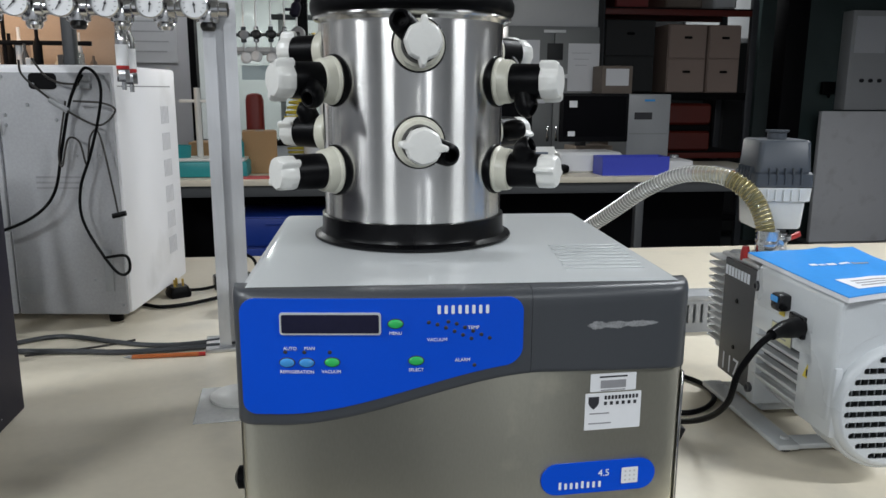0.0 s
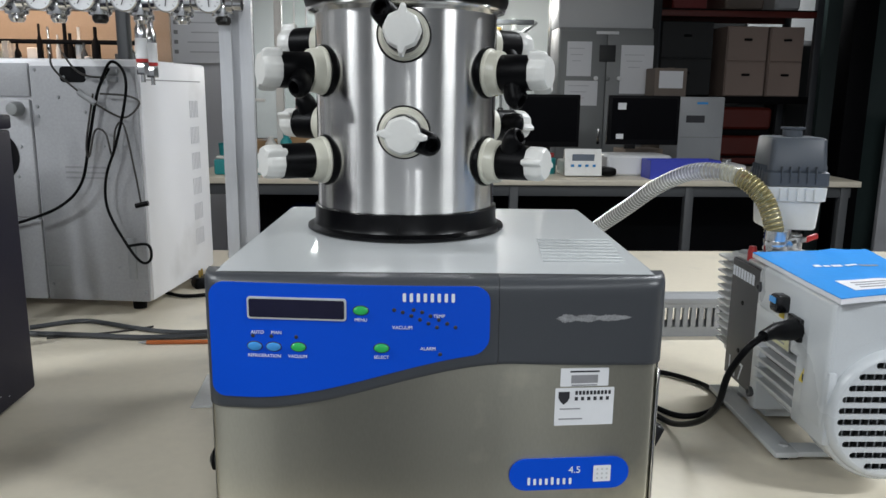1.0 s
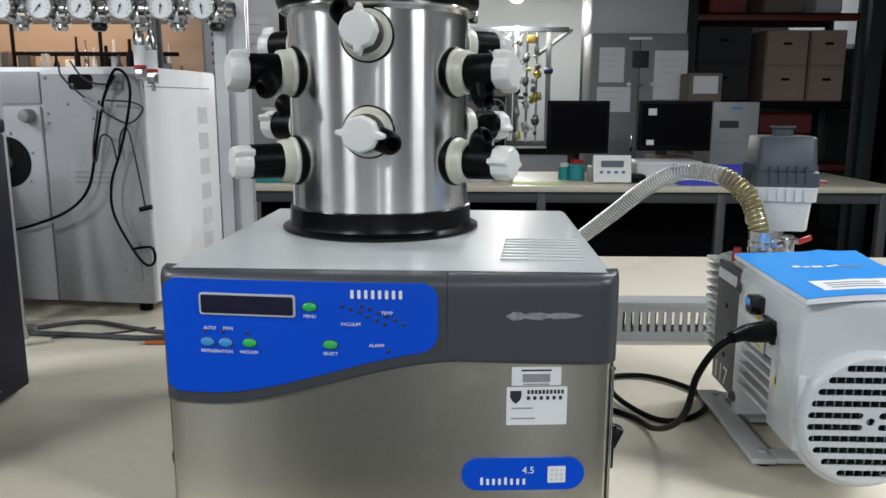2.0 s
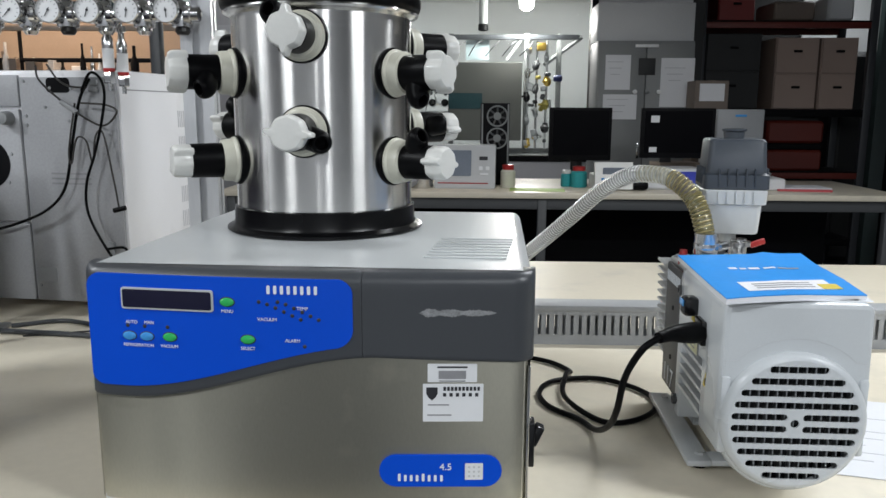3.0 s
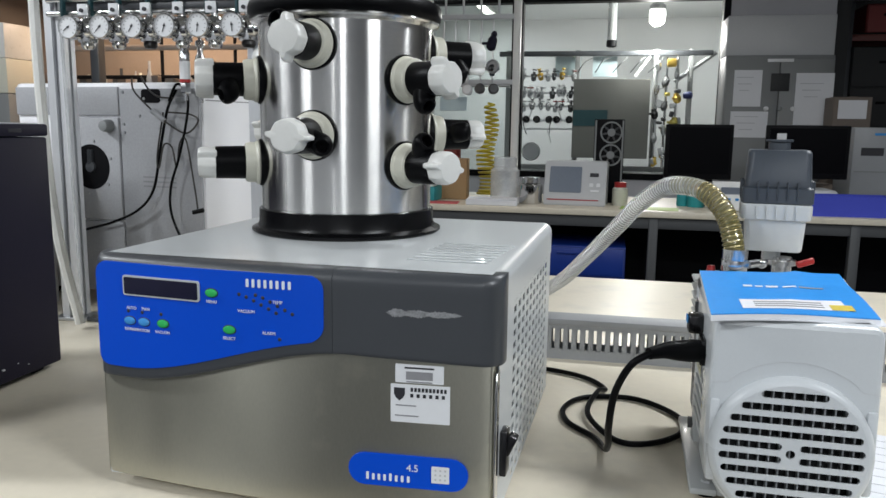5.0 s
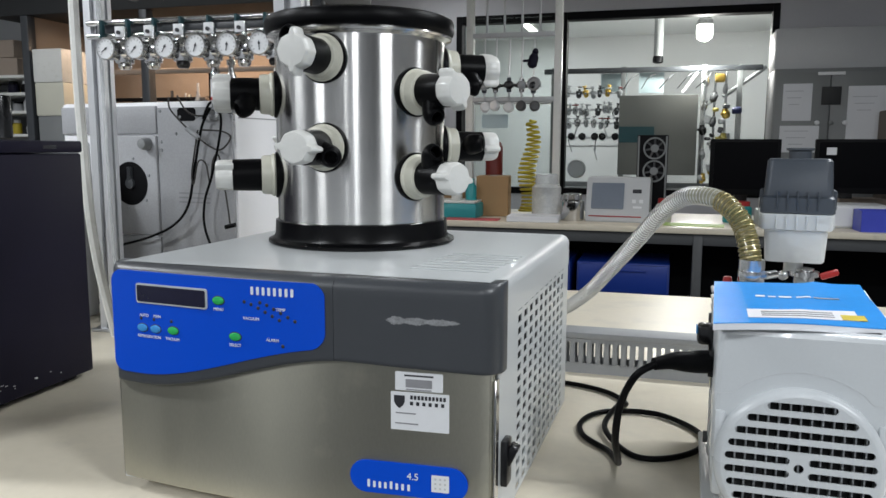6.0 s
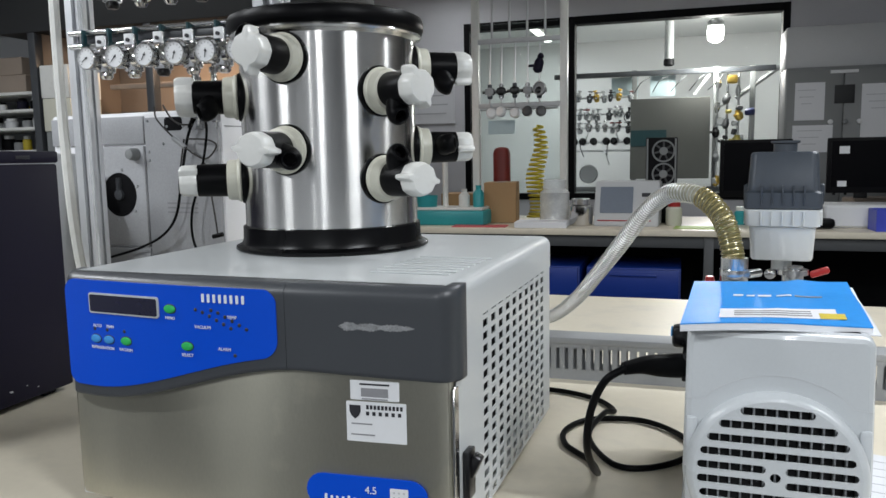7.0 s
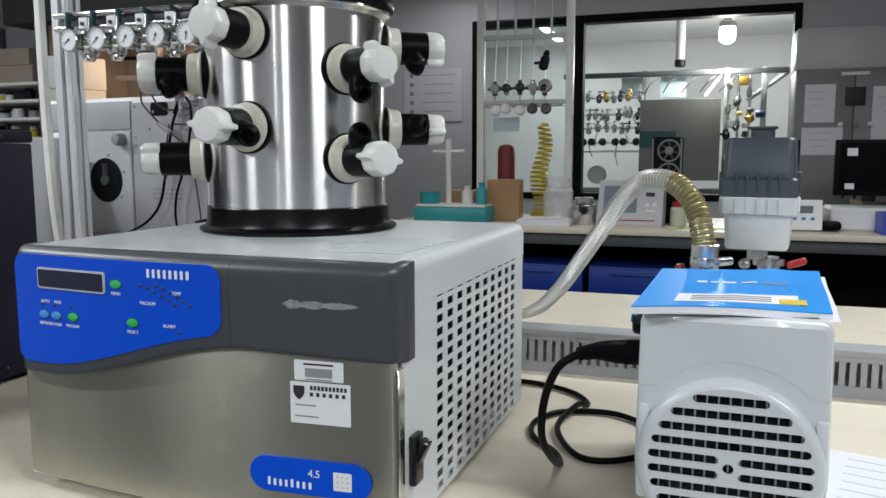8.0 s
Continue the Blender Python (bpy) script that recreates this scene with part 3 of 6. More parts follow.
for k in range(9):
    part("emblem_dot", plate_on(0.1830 + 0.0052 * (k % 3 - 1), 1.0040 + 0.0052 * (k // 3 - 1), 0.0022, 0.0022, 0.0030, 0.0002, 0.0009), M_CABLIGHT, bd)
# louvres on the top, switch, feet
for k in range(8):
    part("louvre", box(nb(), (0.168 + 0.0015 * k, 0.085 + 0.0185 * k, TOP + 0.0008), (0.094, 0.0075, 0.0024), 0.001, 1), M_LIGHTGREY, DRY)
sw = part("power_switch", box(nb(), (HW + 0.003, 0.048, 0.090), (0.008, 0.022, 0.052), 0.002), M_BLACKGLOSS, DRY, "black rocker power switch")
part("rocker", box(nb(), (0, 0, 0), (0.010, 0.015, 0.024), 0.002), M_BLACKGLOSS, sw, m=pose(HW + 0.009, 0.048, 0.099, 0, 24, 0))
for u in (-0.20, 0.20):
    for v in (0.075, 0.43):
        part("foot", lathe(nb(), [(0.016, 0.0), (0.018, 0.012), (0.018, 0.020)], 20, pose(u, v, 0)), M_BLACK, DRY)
part("drain_tap", lathe(nb(), [(0.010, 0), (0.013, 0.004), (0.013, 0.012), (0.005, 0.016)], 16, pose(-HW, 0.06, 0.060, 0, -90, 0)), M_BLACK, DRY, "black drain knob on the side")

# ---------------- drying chamber with valves ----------------
CX, CY, CR = 0.096, 1.091, 0.1225
CH = thing("drying_chamber", pose(CX, CY, 1.224), "stainless steel drum manifold with twelve black and white valves", "drying chamber")
part("base_ring", lathe(nb(), [(0.100, 0.000), (0.135, 0.000), (0.1378, 0.002), (0.1375, 0.005), (0.134, 0.0068), (0.1292, 0.0090), (0.1272, 0.014), (0.1265, 0.033), (0.1235, 0.0345), (0.100, 0.0345)], 96), M_RING, CH, "glossy black rubber base ring")
part("drum", lathe(nb(), [(CR, 0.0345), (CR, 0.286), (CR + 0.003, 0.288), (0.132, 0.290), (0.1335, 0.2925), (0.132, 0.295), (0.10, 0.295)], 128), M_DRUM, CH, "brushed stainless steel drum")
part("lid_gasket", lathe(nb(), [(0.10, 0.295), (0.132, 0.295), (0.1350, 0.2975), (0.1368, 0.303), (0.1368, 0.311), (0.1345, 0.317), (0.128, 0.320), (0.10, 0.320), (0.004, 0.320)], 96), M_BLACK, CH, "black rubber lid and gasket")


def valve(angle, z, elbow, tab):
    """A port valve whose axis leaves the drum at angle (0: towards -y). elbow, tab: degrees round the axis from the sideways right."""
    a = radians(angle)
    out = Vector((math.sin(a), -math.cos(a), 0))
    right = Vector((math.cos(a), math.sin(a), 0))
    up = Vector((0, 0, 1))
    o = out * (CR - 0.002) + up * (z - 1.224)
    m = Matrix(((right.x, up.x, out.x, o.x), (right.y, up.y, out.y, o.y), (right.z, up.z, out.z, o.z), (0, 0, 0, 1)))
    bm = nb()
    lathe(bm, [(0.0222, 0.016), (0.0230, 0.022), (0.0228, 0.036), (0.0222, 0.0640), (0.018, 0.066)], 36)
    e = radians(elbow)
    d = Vector((math.cos(e), math.sin(e), 0))
    bend = spline([d * 0.006 + Vector((0, 0, 0.043)), d * 0.020 + Vector((0, 0, 0.043)), d * 0.0315 + Vector((0, 0, 0.0465)), d * 0.0360 + Vector((0, 0, 0.0545))], 4)
    sweep(bm, bend, 0.0136, 20, [0.0150, 0.0150, 0.0150, 0.0150, 0.0150, 0.0149, 0.0148, 0.0147, 0.0146, 0.0144, 0.0140, 0.0133, 0.0118][:len(bend)], ends=False)
    tip = (bend[-1] - bend[-2]).normalized()
    lathe(bm, [(0.0118, 0.0), (0.0094, 0.0014), (0.0080, 0.0004), (0.0074, -0.012)], 20, along(bend[-1], tip), cap=False)
    lathe(bm, [(0.0074, -0.012), (0.001, -0.012)], 20, along(bend[-1], tip), cap=False)
    v = part("valve", bm, M_BLACK, CH, "black rubber valve body with a bent side spout", m=m)
    part("gasket", lathe(nb(), [(0.018, -0.004), (0.0325, -0.004), (0.0338, 0.000), (0.0325, 0.0045), (0.018, 0.0045)], 40), M_BLACK, v)
    part("collar", lathe(nb(), [(0.020, 0.004), (0.0300, 0.0045), (0.0310, 0.0065), (0.0302, 0.009), (0.0284, 0.0105), (0.0278, 0.020), (0.0266, 0.0235), (0.0238, 0.0245)], 40), M_CREAM, v, "off-white port collar")
    cb = nb()
    rings = []
    for f, zc in ((0.93, 0.0630), (1.0, 0.0650), (1.0, 0.0760), (0.99, 0.0812), (0.955, 0.0850), (0.86, 0.0876), (0.50, 0.0884)):
        ring = []
        for k in range(120):
            d_ = min(abs((3 * k - off + 180) % 360 - 180) for off in (0, 180))
            r_ = 0.0290 / math.cos(radians(d_)) if d_ < 5 else 0.0212 + 0.0078 * max(0, (15 - d_) / 10) ** 1.6
            r_ = max(r_, 0.0212 + 0.0007 * math.cos(radians(8 * 3 * k)))
            th = radians(3 * k + tab)
            ring.append(cb.verts.new((f * r_ * math.cos(th), f * r_ * math.sin(th), zc)))
        rings.append(ring)
    for p_, q_ in zip(rings, rings[1:]):
        for k in range(120):
            cb.faces.new((p_[k], p_[(k + 1) % 120], q_[(k + 1) % 120], q_[k]))
    cb.faces.new(rings[0][::-1])
    cb.faces.new(rings[-1])
    part("cap", cb, M_WHITE, v, "white turning cap with two thumb tabs")


for ang, z, el, tb in ((-1.5, 1.478, 135, 88), (-1.5, 1.3615, -20, 175), (59, 1.436, -104, 118), (59, 1.322, 108, 172), (-60, 1.436, -38, 62), (-60, 1.322, 190, 35), (120, 1.478, -128, 60), (120, 1.3635, 172, 10),
                       (-120, 1.478, 185, 80), (-120, 1.3635, 75, 30), (180, 1.436, 45, 0), (180, 1.322, 90, 60)):
    valve(ang, z, el, tb)

# ---------------- vacuum pump ----------------
PX, PY = 0.669, 0.825
PU = thing("vacuum_pump", pose(PX, PY, BZ, 0, 0, -1.5), "white rotary vane vacuum pump on a cast base", "vacuum pump")


def zz(z):
    return z - BZ


# front shell: outline of a squared top over a round fan cover, with slots cut through
RC, ZC, PW, PT = 0.0835, 1.046, 0.0815, 1.182


def shell_outline(grow=0.0):
    pts = []
    r = 0.011
    for cx, cz, a0 in ((PW - r, PT - r, 0), (-PW + r, PT - r, 90)):
        for k in range(6):
            a = radians(a0 + 18 * k)
            pts.append((cx + (r + grow) * math.cos(a), cz + (r + grow) * math.sin(a)))
    for k in range(37):
        a = radians(180 + 180 * k / 36)
        pts.append(((RC + grow) * math.cos(a), ZC - 0.004 + (RC + grow) * math.sin(a)))
    return pts


def slot_loops():
    loops = []
    for k in range(10):
        z = 1.1082 - 0.01393 * k
        w = math.sqrt(0.0705 ** 2 - (z - 1.0455) ** 2)
        spans = [(-w, w)] if k not in (4, 5) else [(-w, -0.0085), (0.0085, w)]
        for a, b in spans:
            h = 0.0040
            lp = []
            for c, a0 in ((b - h, -90), (a + h, 90)):
                for q in range(7):
                    t = radians(a0 + 30 * q)
                    lp.append((c + h * math.cos(t), z + h * math.sin(t)))
            loops.append(lp)
    loops.append([(0.0048 * math.cos(radians(30 * q)), 1.0455 + 0.0048 * math.sin(radians(30 * q))) for q in range(12)])
    return loops


def filled(loops, y, thick):
    """A sheet at y bounded by the first loop, with the others cut out of it."""
    bm_ = nb()
    edges_ = []
    for lp in loops:
        vs = [bm_.verts.new((x, y, zz(z))) for x, z in lp]
        edges_ += [bm_.edges.new((vs[k], vs[(k + 1) % len(vs)])) for k in range(len(vs))]
    bmesh.ops.triangle_fill(bm_, edges=edges_, use_beauty=True)
    ex_ = bmesh.ops.extrude_face_region(bm_, geom=bm_.faces[:])["geom"]
    bmesh.ops.translate(bm_, verts=[v for v in ex_ if isinstance(v, bmesh.types.BMVert)], vec=(0, thick, 0))
    return bm_


HUB, SH = 1.0455, 0.008   # the grille's middle; how far the shell lies behind the grille


def ring_loop(r, n=56):
    return [(r * math.cos(2 * math.pi * k / n), HUB + r * math.sin(2 * math.pi * k / n)) for k in range(n)]


bm = filled([shell_outline(-0.006), ring_loop(0.0745)], SH, 0.0025)
# skirt running back
rings = []
for g, y in ((-0.006, SH), (-0.0022, SH + 0.0012), (-0.0004, SH + 0.004), (0.0, SH + 0.009), (0.0, 0.060)):
    rings.append([bm.verts.new((x, y, zz(z))) for x, z in shell_outline(g)])
for a, b in zip(rings, rings[1:]):
    for k in range(len(a)):
        bm.faces.new((a[k], a[(k + 1) % len(a)], b[(k + 1) % len(b)], b[k]))
fan = part("fan_cover", bm, M_PUMP, PU, "white enamelled fan cover")
bm = filled([ring_loop(0.0735)] + slot_loops(), -0.003, 0.0025)
lathe(bm, [(0.0735, 0.003), (0.0765, 0.0022), (0.0790, 0.0002), (0.0806, -0.0030), (0.0812, -0.0085)], 56, pose(0, 0, zz(HUB), 90, 0, 0), cap=False)
part("grille", bm, M_PUMP, fan, "domed round grille with level slots")
seam = [(-0.0815, 1.113), (-0.064, 1.1145)] + [(0.0965 * math.cos(radians(a)), 1.0445 + 0.0965 * math.sin(radians(a))) for a in range(128, 51, -5)] + [(0.064, 1.1145), (0.0815, 1.113)]
part("seam", sweep(nb(), [Vector((x, SH - 0.0001, zz(z))) for x, z in seam], 0.00025, 5), M_CABLIGHT, fan, "fine joint above the grille")
part("fan_disc", lathe(nb(), [(0.078, 0.0), (0.078, 0.004), (0.003, 0.004)], 48, pose(0, 0.020, zz(1.0455), 90, 0, 0)), M_BLACKGLOSS, fan, "black fan shroud behind the grille")
for k in range(15):
    x = -0.070 + 0.010 * k
    h = math.sqrt(max(0.073 ** 2 - x * x, 1e-4))
    part("fin", box(nb(), (x, 0.006, zz(1.0455)), (0.0016, 0.008, 2 * h)), M_ALU, fan)
# upper housing and motor
bm = nb()
box(bm, (0, 0.113, zz(1.149)), (2 * PW, 0.194, 0.066), 0.009, 3)
box(bm, (0, 0.120, zz(1.106)), (2 * PW - 0.0006, 0.180, 0.036), 0.003, 2)
part("terminal_cover", bm, M_PUMP, PU, "white enamelled upper cover")
# dark colour on the body paints the shade in the gaps between fins
part("motor", lathe(nb(), [(0.068, -0.07), (0.068, 0.07)], 48, pose(0, 0.135, zz(1.050), 90, 0, 0)), M_PLATE, PU, "motor body, coloured dark for the shade between its fins")
for k in range(15):
    a = radians(205 + 130 * k / 14)
    part("motor_fin", box(nb(), (0.072, 0, 0), (0.020, 0.140, 0.0035)), M_CAST, PU, m=Matrix.Translation((0, 0.135, zz(1.050))) @ Matrix.Rotation(-a, 4, "Y"))
for k in range(5):
    for s in (-1, 1):
        part("motor_fin", box(nb(), (s * 0.0690, 0.138, zz(1.076 - 0.0150 * k)), (0.022, 0.134, 0.0050), 0.001, 1), M_CAST, PU)
for s in (-1, 1):
    part("side_cheek", box(nb(), (s * 0.0757, 0.046, zz(1.050)), (0.0115, 0.082, 0.092), 0.004), M_PUMP, PU)
bm = nb()
box(bm, (0, 0.207, zz(1.070)), (0.159, 0.024, 0.205), 0.006)
fl = part("flange", bm, M_PUMP, PU, "white cast flange")
for z in (1.148, 0.992):
    part("bolt", lathe(nb(), [(0.0075, 0), (0.0075, 0.006), (0.004, 0.006), (0.004, 0.002)], 12, pose(-0.0785, 0.207, zz(z), 0, -90, 0)), M_PLATE, fl)
bm = nb()
box(bm, (0, 0.272, zz(1.073)), (0.138, 0.116, 0.182), 0.006)
pb = part("pump_block", bm, M_CAST, PU, "cast aluminium pump block")
part("name_plate", box(nb(), (-0.070, 0.272, zz(1.073)), (0.006, 0.108, 0.186), 0.002), M_PLATE, pb, "dark grey name plate")
side = Matrix(((0, 0, -1, -0.0733), (-1, 0, 0, 0.0), (0, 1, 0, 0.0), (0, 0, 0, 1)))
words("lettering", "117", 0.040, M_PRINT, pb, Matrix.Translation((0, 0.286, zz(0.998))) @ side)
for k in range(8):
    part("logo_bar", box(nb(), (-0.0733, 0.318 - 0.0100 * k, zz(1.1475)), (0.0006, 0.0075, 0.0155), 0.0002, 1), M_PRINT, pb)
for z in (1.105, 1.030):
    part("screw", lathe(nb(), [(0.0038, 0), (0.0032, 0.0015)], 10, pose(-0.0730, 0.278, zz(z), 0, -90, 0)), M_BLACK, pb)
part("top_plate", box(nb(), (0, 0.285, zz(1.168)), (0.132, 0.10, 0.008), 0.003), M_CAST, PU)
for k in range(12):
    part("cooling_fin", box(nb(), (-0.008, 0.352, zz(1.160 - 0.0125 * k)), (0.140 - 0.001 * k, 0.046, 0.0045), 0.0015, 1), M_CAST, PU)
part("oil_case", box(nb(), (0, 0.350, zz(1.085)), (0.120, 0.040, 0.165), 0.005), M_CAST, PU, "cast oil case")
bm = nb()
box(bm, (-0.0705, 0.225, zz(0.944)), (0.032, 0.245, 0.009), 0.003)
box(bm, (0.0705, 0.225, zz(0.944)), (0.032, 0.245, 0.009), 0.003)
box(bm, (0, 0.120, zz(0.944)), (0.110, 0.030, 0.008), 0.002)
box(bm, (0, 0.325, zz(0.944)), (0.110, 0.030, 0.008), 0.002)
box(bm, (0, 0.27, zz(0.962)), (0.10, 0.10, 0.03), 0.003)
bs = part("base_plate", bm, M_LIGHTGREY, PU, "cast aluminium base plate")
for x, y in ((-0.0655, 0.125), (0.0655, 0.125), (-0.0655, 0.325), (0.0655, 0.325)):
    part("rubber_foot", lathe(nb(), [(0.010, 0), (0.012, 0.009)], 16, pose(x, y, 0)), M_BLACK, bs)
    part("foot_bolt", lathe(nb(), [(0.007, 0), (0.006, 0.003)], 6, pose(x, y, zz(0.948))), M_CAST, bs)
part("socket", box(nb(), (-PW - 0.002, 0.092, zz(1.124)), (0.008, 0.034, 0.030), 0.002), M_BLACKGLOSS, PU, "black appliance inlet")
kn = part("switch_knob", box(nb(), (-PW - 0.008, 0.126, zz(1.147)), (0.020, 0.024, 0.024), 0.005), M_BLACKGLOSS, PU, "black power switch under a clear blue-lit hood")
part("hood", box(nb(), (-PW - 0.0185, 0.126, zz(1.152)), (0.0016, 0.017, 0.008), 0.0004, 1), M_BTNBLUE, kn)
part("warning_label", box(nb(), (-PW - 0.0006, 0.134, zz(1.1300)), (0.001, 0.013, 0.010)), M_YELLOW, PU, "yellow warning label")
rp = part("rating_plate", box(nb(), (-PW - 0.0006, 0.130, zz(1.0995)), (0.0010, 0.052, 0.026)), M_INKGREY, PU, "pale rating plate with a dark rim")
part("plate_face", box(nb(), (-PW - 0.0012, 0.130, zz(1.0995)), (0.0006, 0.049, 0.023)), mat("rating_cream", (0.55, 0.53, 0.32), 0.45, bump=0), rp, "cream printed face")
for k in range(3):
    part("print_line", box(nb(), (-PW - 0.0017, 0.128, zz(1.1060 - 0.006 * k)), (0.0004, 0.034 - 0.006 * k, 0.0018)), M_INKGREY, rp)
bm = nb()
poly(bm, [(-PW - 0.0008, 0.062 + y, zz(1.070) + z) for y, z in ((-0.010, -0.008), (0.010, -0.008), (0, 0.011))], Vector((-0.0004, 0, 0)))
wt = part("warning_triangle", bm, M_YELLOW, PU, "yellow warning triangle")
bm = nb()
poly(bm, [(-PW - 0.0014, 0.062 + y, zz(1.069) + z) for y, z in ((-0.0012, -0.004), (0.0012, -0.004), (0.0016, 0.005), (-0.0016, 0.005))], Vector((-0.0003, 0, 0)))
part("mark", bm, M_INK, wt)
# ports on top
part("inlet_port", lathe(nb(), [(0.017, 0), (0.017, 0.010), (0.021, 0.011), (0.021, 0.016), (0.0165, 0.017), (0.0165, 0.05)], 28, pose(-0.031, 0.281, zz(1.166))), M_CHROME, PU, "chrome inlet port")
part("gas_ballast", lathe(nb(), [(0.007, 0), (0.007, 0.012), (0.005, 0.022)], 14, pose(-0.060, 0.290, zz(1.168))), M_RED, PU, "red gas ballast knob")
part("filler_cap", lathe(nb(), [(0.014, 0), (0.014, 0.006), (0.010, 0.009)], 18, pose(-0.050, 0.330, zz(1.166))), M_EDGE, PU)
part("exhaust_port", lathe(nb(), [(0.014, 0), (0.014, 0.014), (0.020, 0.015), (0.020, 0.022), (0.013, 0.023), (0.013, 0.026)], 28, pose(0.048, 0.388, zz(1.166))), M_CHROME, PU, "chrome exhaust port with clamp")
part("exhaust_arm", box(nb(), (0.048, 0.375, zz(1.150)), (0.036, 0.05, 0.034), 0.004), M_CAST, PU)
part("clamp_ear", lathe(nb(), [(0.005, 0), (0.007, 0.004), (0.007, 0.010), (0.004, 0.012)], 12, pose(0.020, 0.372, zz(1.184), 90, 0, -20)), M_CHROME, PU)
part("clamp_wing", box(nb(), (0, 0, 0), (0.026, 0.006, 0.010), 0.003), M_RED, PU, "red clamp wing", m=pose(0.083, 0.400, zz(1.183), 0, -18, 10))

# exhaust mist filter
FX, FY = 0.7135, 1.222
MF = thing("mist_filter", pose(FX, FY, 1.187, 0, 0, -8), "exhaust mist filter with grey top and milky bowl", "filter")


def loft(bm, rows_):
    """Rounded squares of (half width, corner, z) joined upwards."""
    rings_ = []
    for h, r, z in rows_:
        pts = []
        for sx, sy, a0 in ((1, 1, 0), (-1, 1, 90), (-1, -1, 180), (1, -1, 270)):
            for k in range(5):
                a = radians(a0 + 22.5 * k)
                pts.append(bm.verts.new((sx * (h - r) + r * math.cos(a), sy * (h - r) + r * math.sin(a), z)))
        rings_.append(pts)
    for a, b in zip(rings_, rings_[1:]):
        for k in range(len(a)):
            bm.faces.new((a[k], a[(k + 1) % len(a)], b[(k + 1) % len(b)], b[k]))
    bm.faces.new(rings_[0][::-1])
    bm.faces.new(rings_[-1])
    return bm


part("neck", lathe(nb(), [(0.013, 0.0), (0.013, 0.018)], 24), M_MILK, MF)
bowl = part("bowl", loft(nb(), [(0.0365, 0.008, 0.016), (0.0385, 0.008, 0.019), (0.0410, 0.008, 0.061), (0.0460, 0.007, 0.063), (0.0470, 0.007, 0.083), (0.044, 0.006, 0.087)]), M_MILK, MF, "milky white filter bowl")
head = part("head", loft(nb(), [(0.0455, 0.006, 0.085), (0.0480, 0.006, 0.087), (0.0475, 0.006, 0.107), (0.0442, 0.008, 0.110), (0.0415, 0.009, 0.158), (0.039, 0.009, 0.161)]), M_GREYFILT, MF, "blue-grey filter head")
part("outlet", lathe(nb(), [(0.0150, 0.158), (0.0150, 0.172), (0.0185, 0.173), (0.0185, 0.176), (0.014, 0.176), (0.013, 0.162)], 28), M_GREYFILT, MF)
for k in range(5):
    for rz in (0, 90, 180, 270):
        part("rib", box(nb(), (-0.026 + 0.013 * k, -0.0465, 0.104), (0.0022, 0.006, 0.026), 0.0006, 1), M_GREYFILT, head, m=pose(0, 0, 0, 0, 0, rz))
        part("rib", box(nb(), (-0.026 + 0.013 * k, -0.0462, 0.073), (0.0020, 0.005, 0.019), 0.0006, 1), M_MILK, bowl, m=pose(0, 0, 0, 0, 0, rz))

# vacuum hose with its wire spiral
HP = spline([(0.05, 1.262, 1.05), (0.02, 1.38, 1.05), (0.0, 1.52, 1.045), (0.01, 1.68, 0.985), (0.07, 1.81, 0.950), (0.18, 1.85, 0.948), (0.300, 1.740, 0.990), (0.381, 1.579, 1.063), (0.436, 1.472, 1.133), (0.490, 1.365, 1.208),
             (0.522, 1.303, 1.254), (0.554, 1.241, 1.286), (0.579, 1.196, 1.294), (0.608, 1.160, 1.288), (0.632, 1.132, 1.262), (0.643, 1.113, 1.222), (0.645, 1.107, 1.182)], 10)
HO = thing("vacuum_hose", pose(0.645, 1.107, 1.18), "clear wire-reinforced vacuum hose with an oily yellow end", "hose")
base = Vector((0.645, 1.107, 1.18))
cut, mid = 129, 117
part("clear_wall", sweep(nb(), [p - base for p in HP[:mid + 1]], 0.0132, 20, ends=False), G_HOSE, HO, "clear vinyl hose wall")
part("tinted_wall", sweep(nb(), [p - base for p in HP[mid:cut + 1]], 0.0134, 20, ends=False), G_HOSEMID, HO, "faintly yellowed hose wall")
part("oily_wall", sweep(nb(), [p - base for p in HP[cut:]], 0.0138, 20, ends=False), G_HOSEYEL, HO, "yellow oil-stained hose wall")


def coil(pts, turns_per_m, r, wire):
    fr = frames_on(pts)
    out, s = [], 0.0
    for k in range(len(fr) - 1):
        p, n, b = fr[k]
        q, n2, b2 = fr[k + 1]
        seg = (q - p).length
        steps = max(4, int(seg * turns_per_m * 12))
        for j in range(steps):
            t = j / steps
            a = 2 * math.pi * turns_per_m * (s + t * seg)
            nn, bb = n.lerp(n2, t), b.lerp(b2, t)
            out.append(p.lerp(q, t) + r * (math.cos(a) * nn + math.sin(a) * bb))
        s += seg
    return sweep(nb(), out, wire, 5)


part("wire_spiral", coil([p - base for p in HP[:cut + 1]], 150, 0.0132, 0.0009), M_WIRE, HO, "steel wire spiral")
part("wire_spiral", coil([p - base for p in HP[cut:]], 150, 0.0140, 0.0010), M_OILWIRE, HO, "oil-stained wire spiral")
cl = part("hose_clamp", lathe(nb(), [(0.0165, 0.006), (0.0170, 0.007), (0.0170, 0.021), (0.0165, 0.022)], 28), M_CHROME, HO, "steel hose clamp")
part("clamp_screw", rod(nb(), (0.015, -0.012, 0.017), (0.030, 0.004, 0.017), 0.0055, 12), M_CHROME, cl)

# booklet on the pump


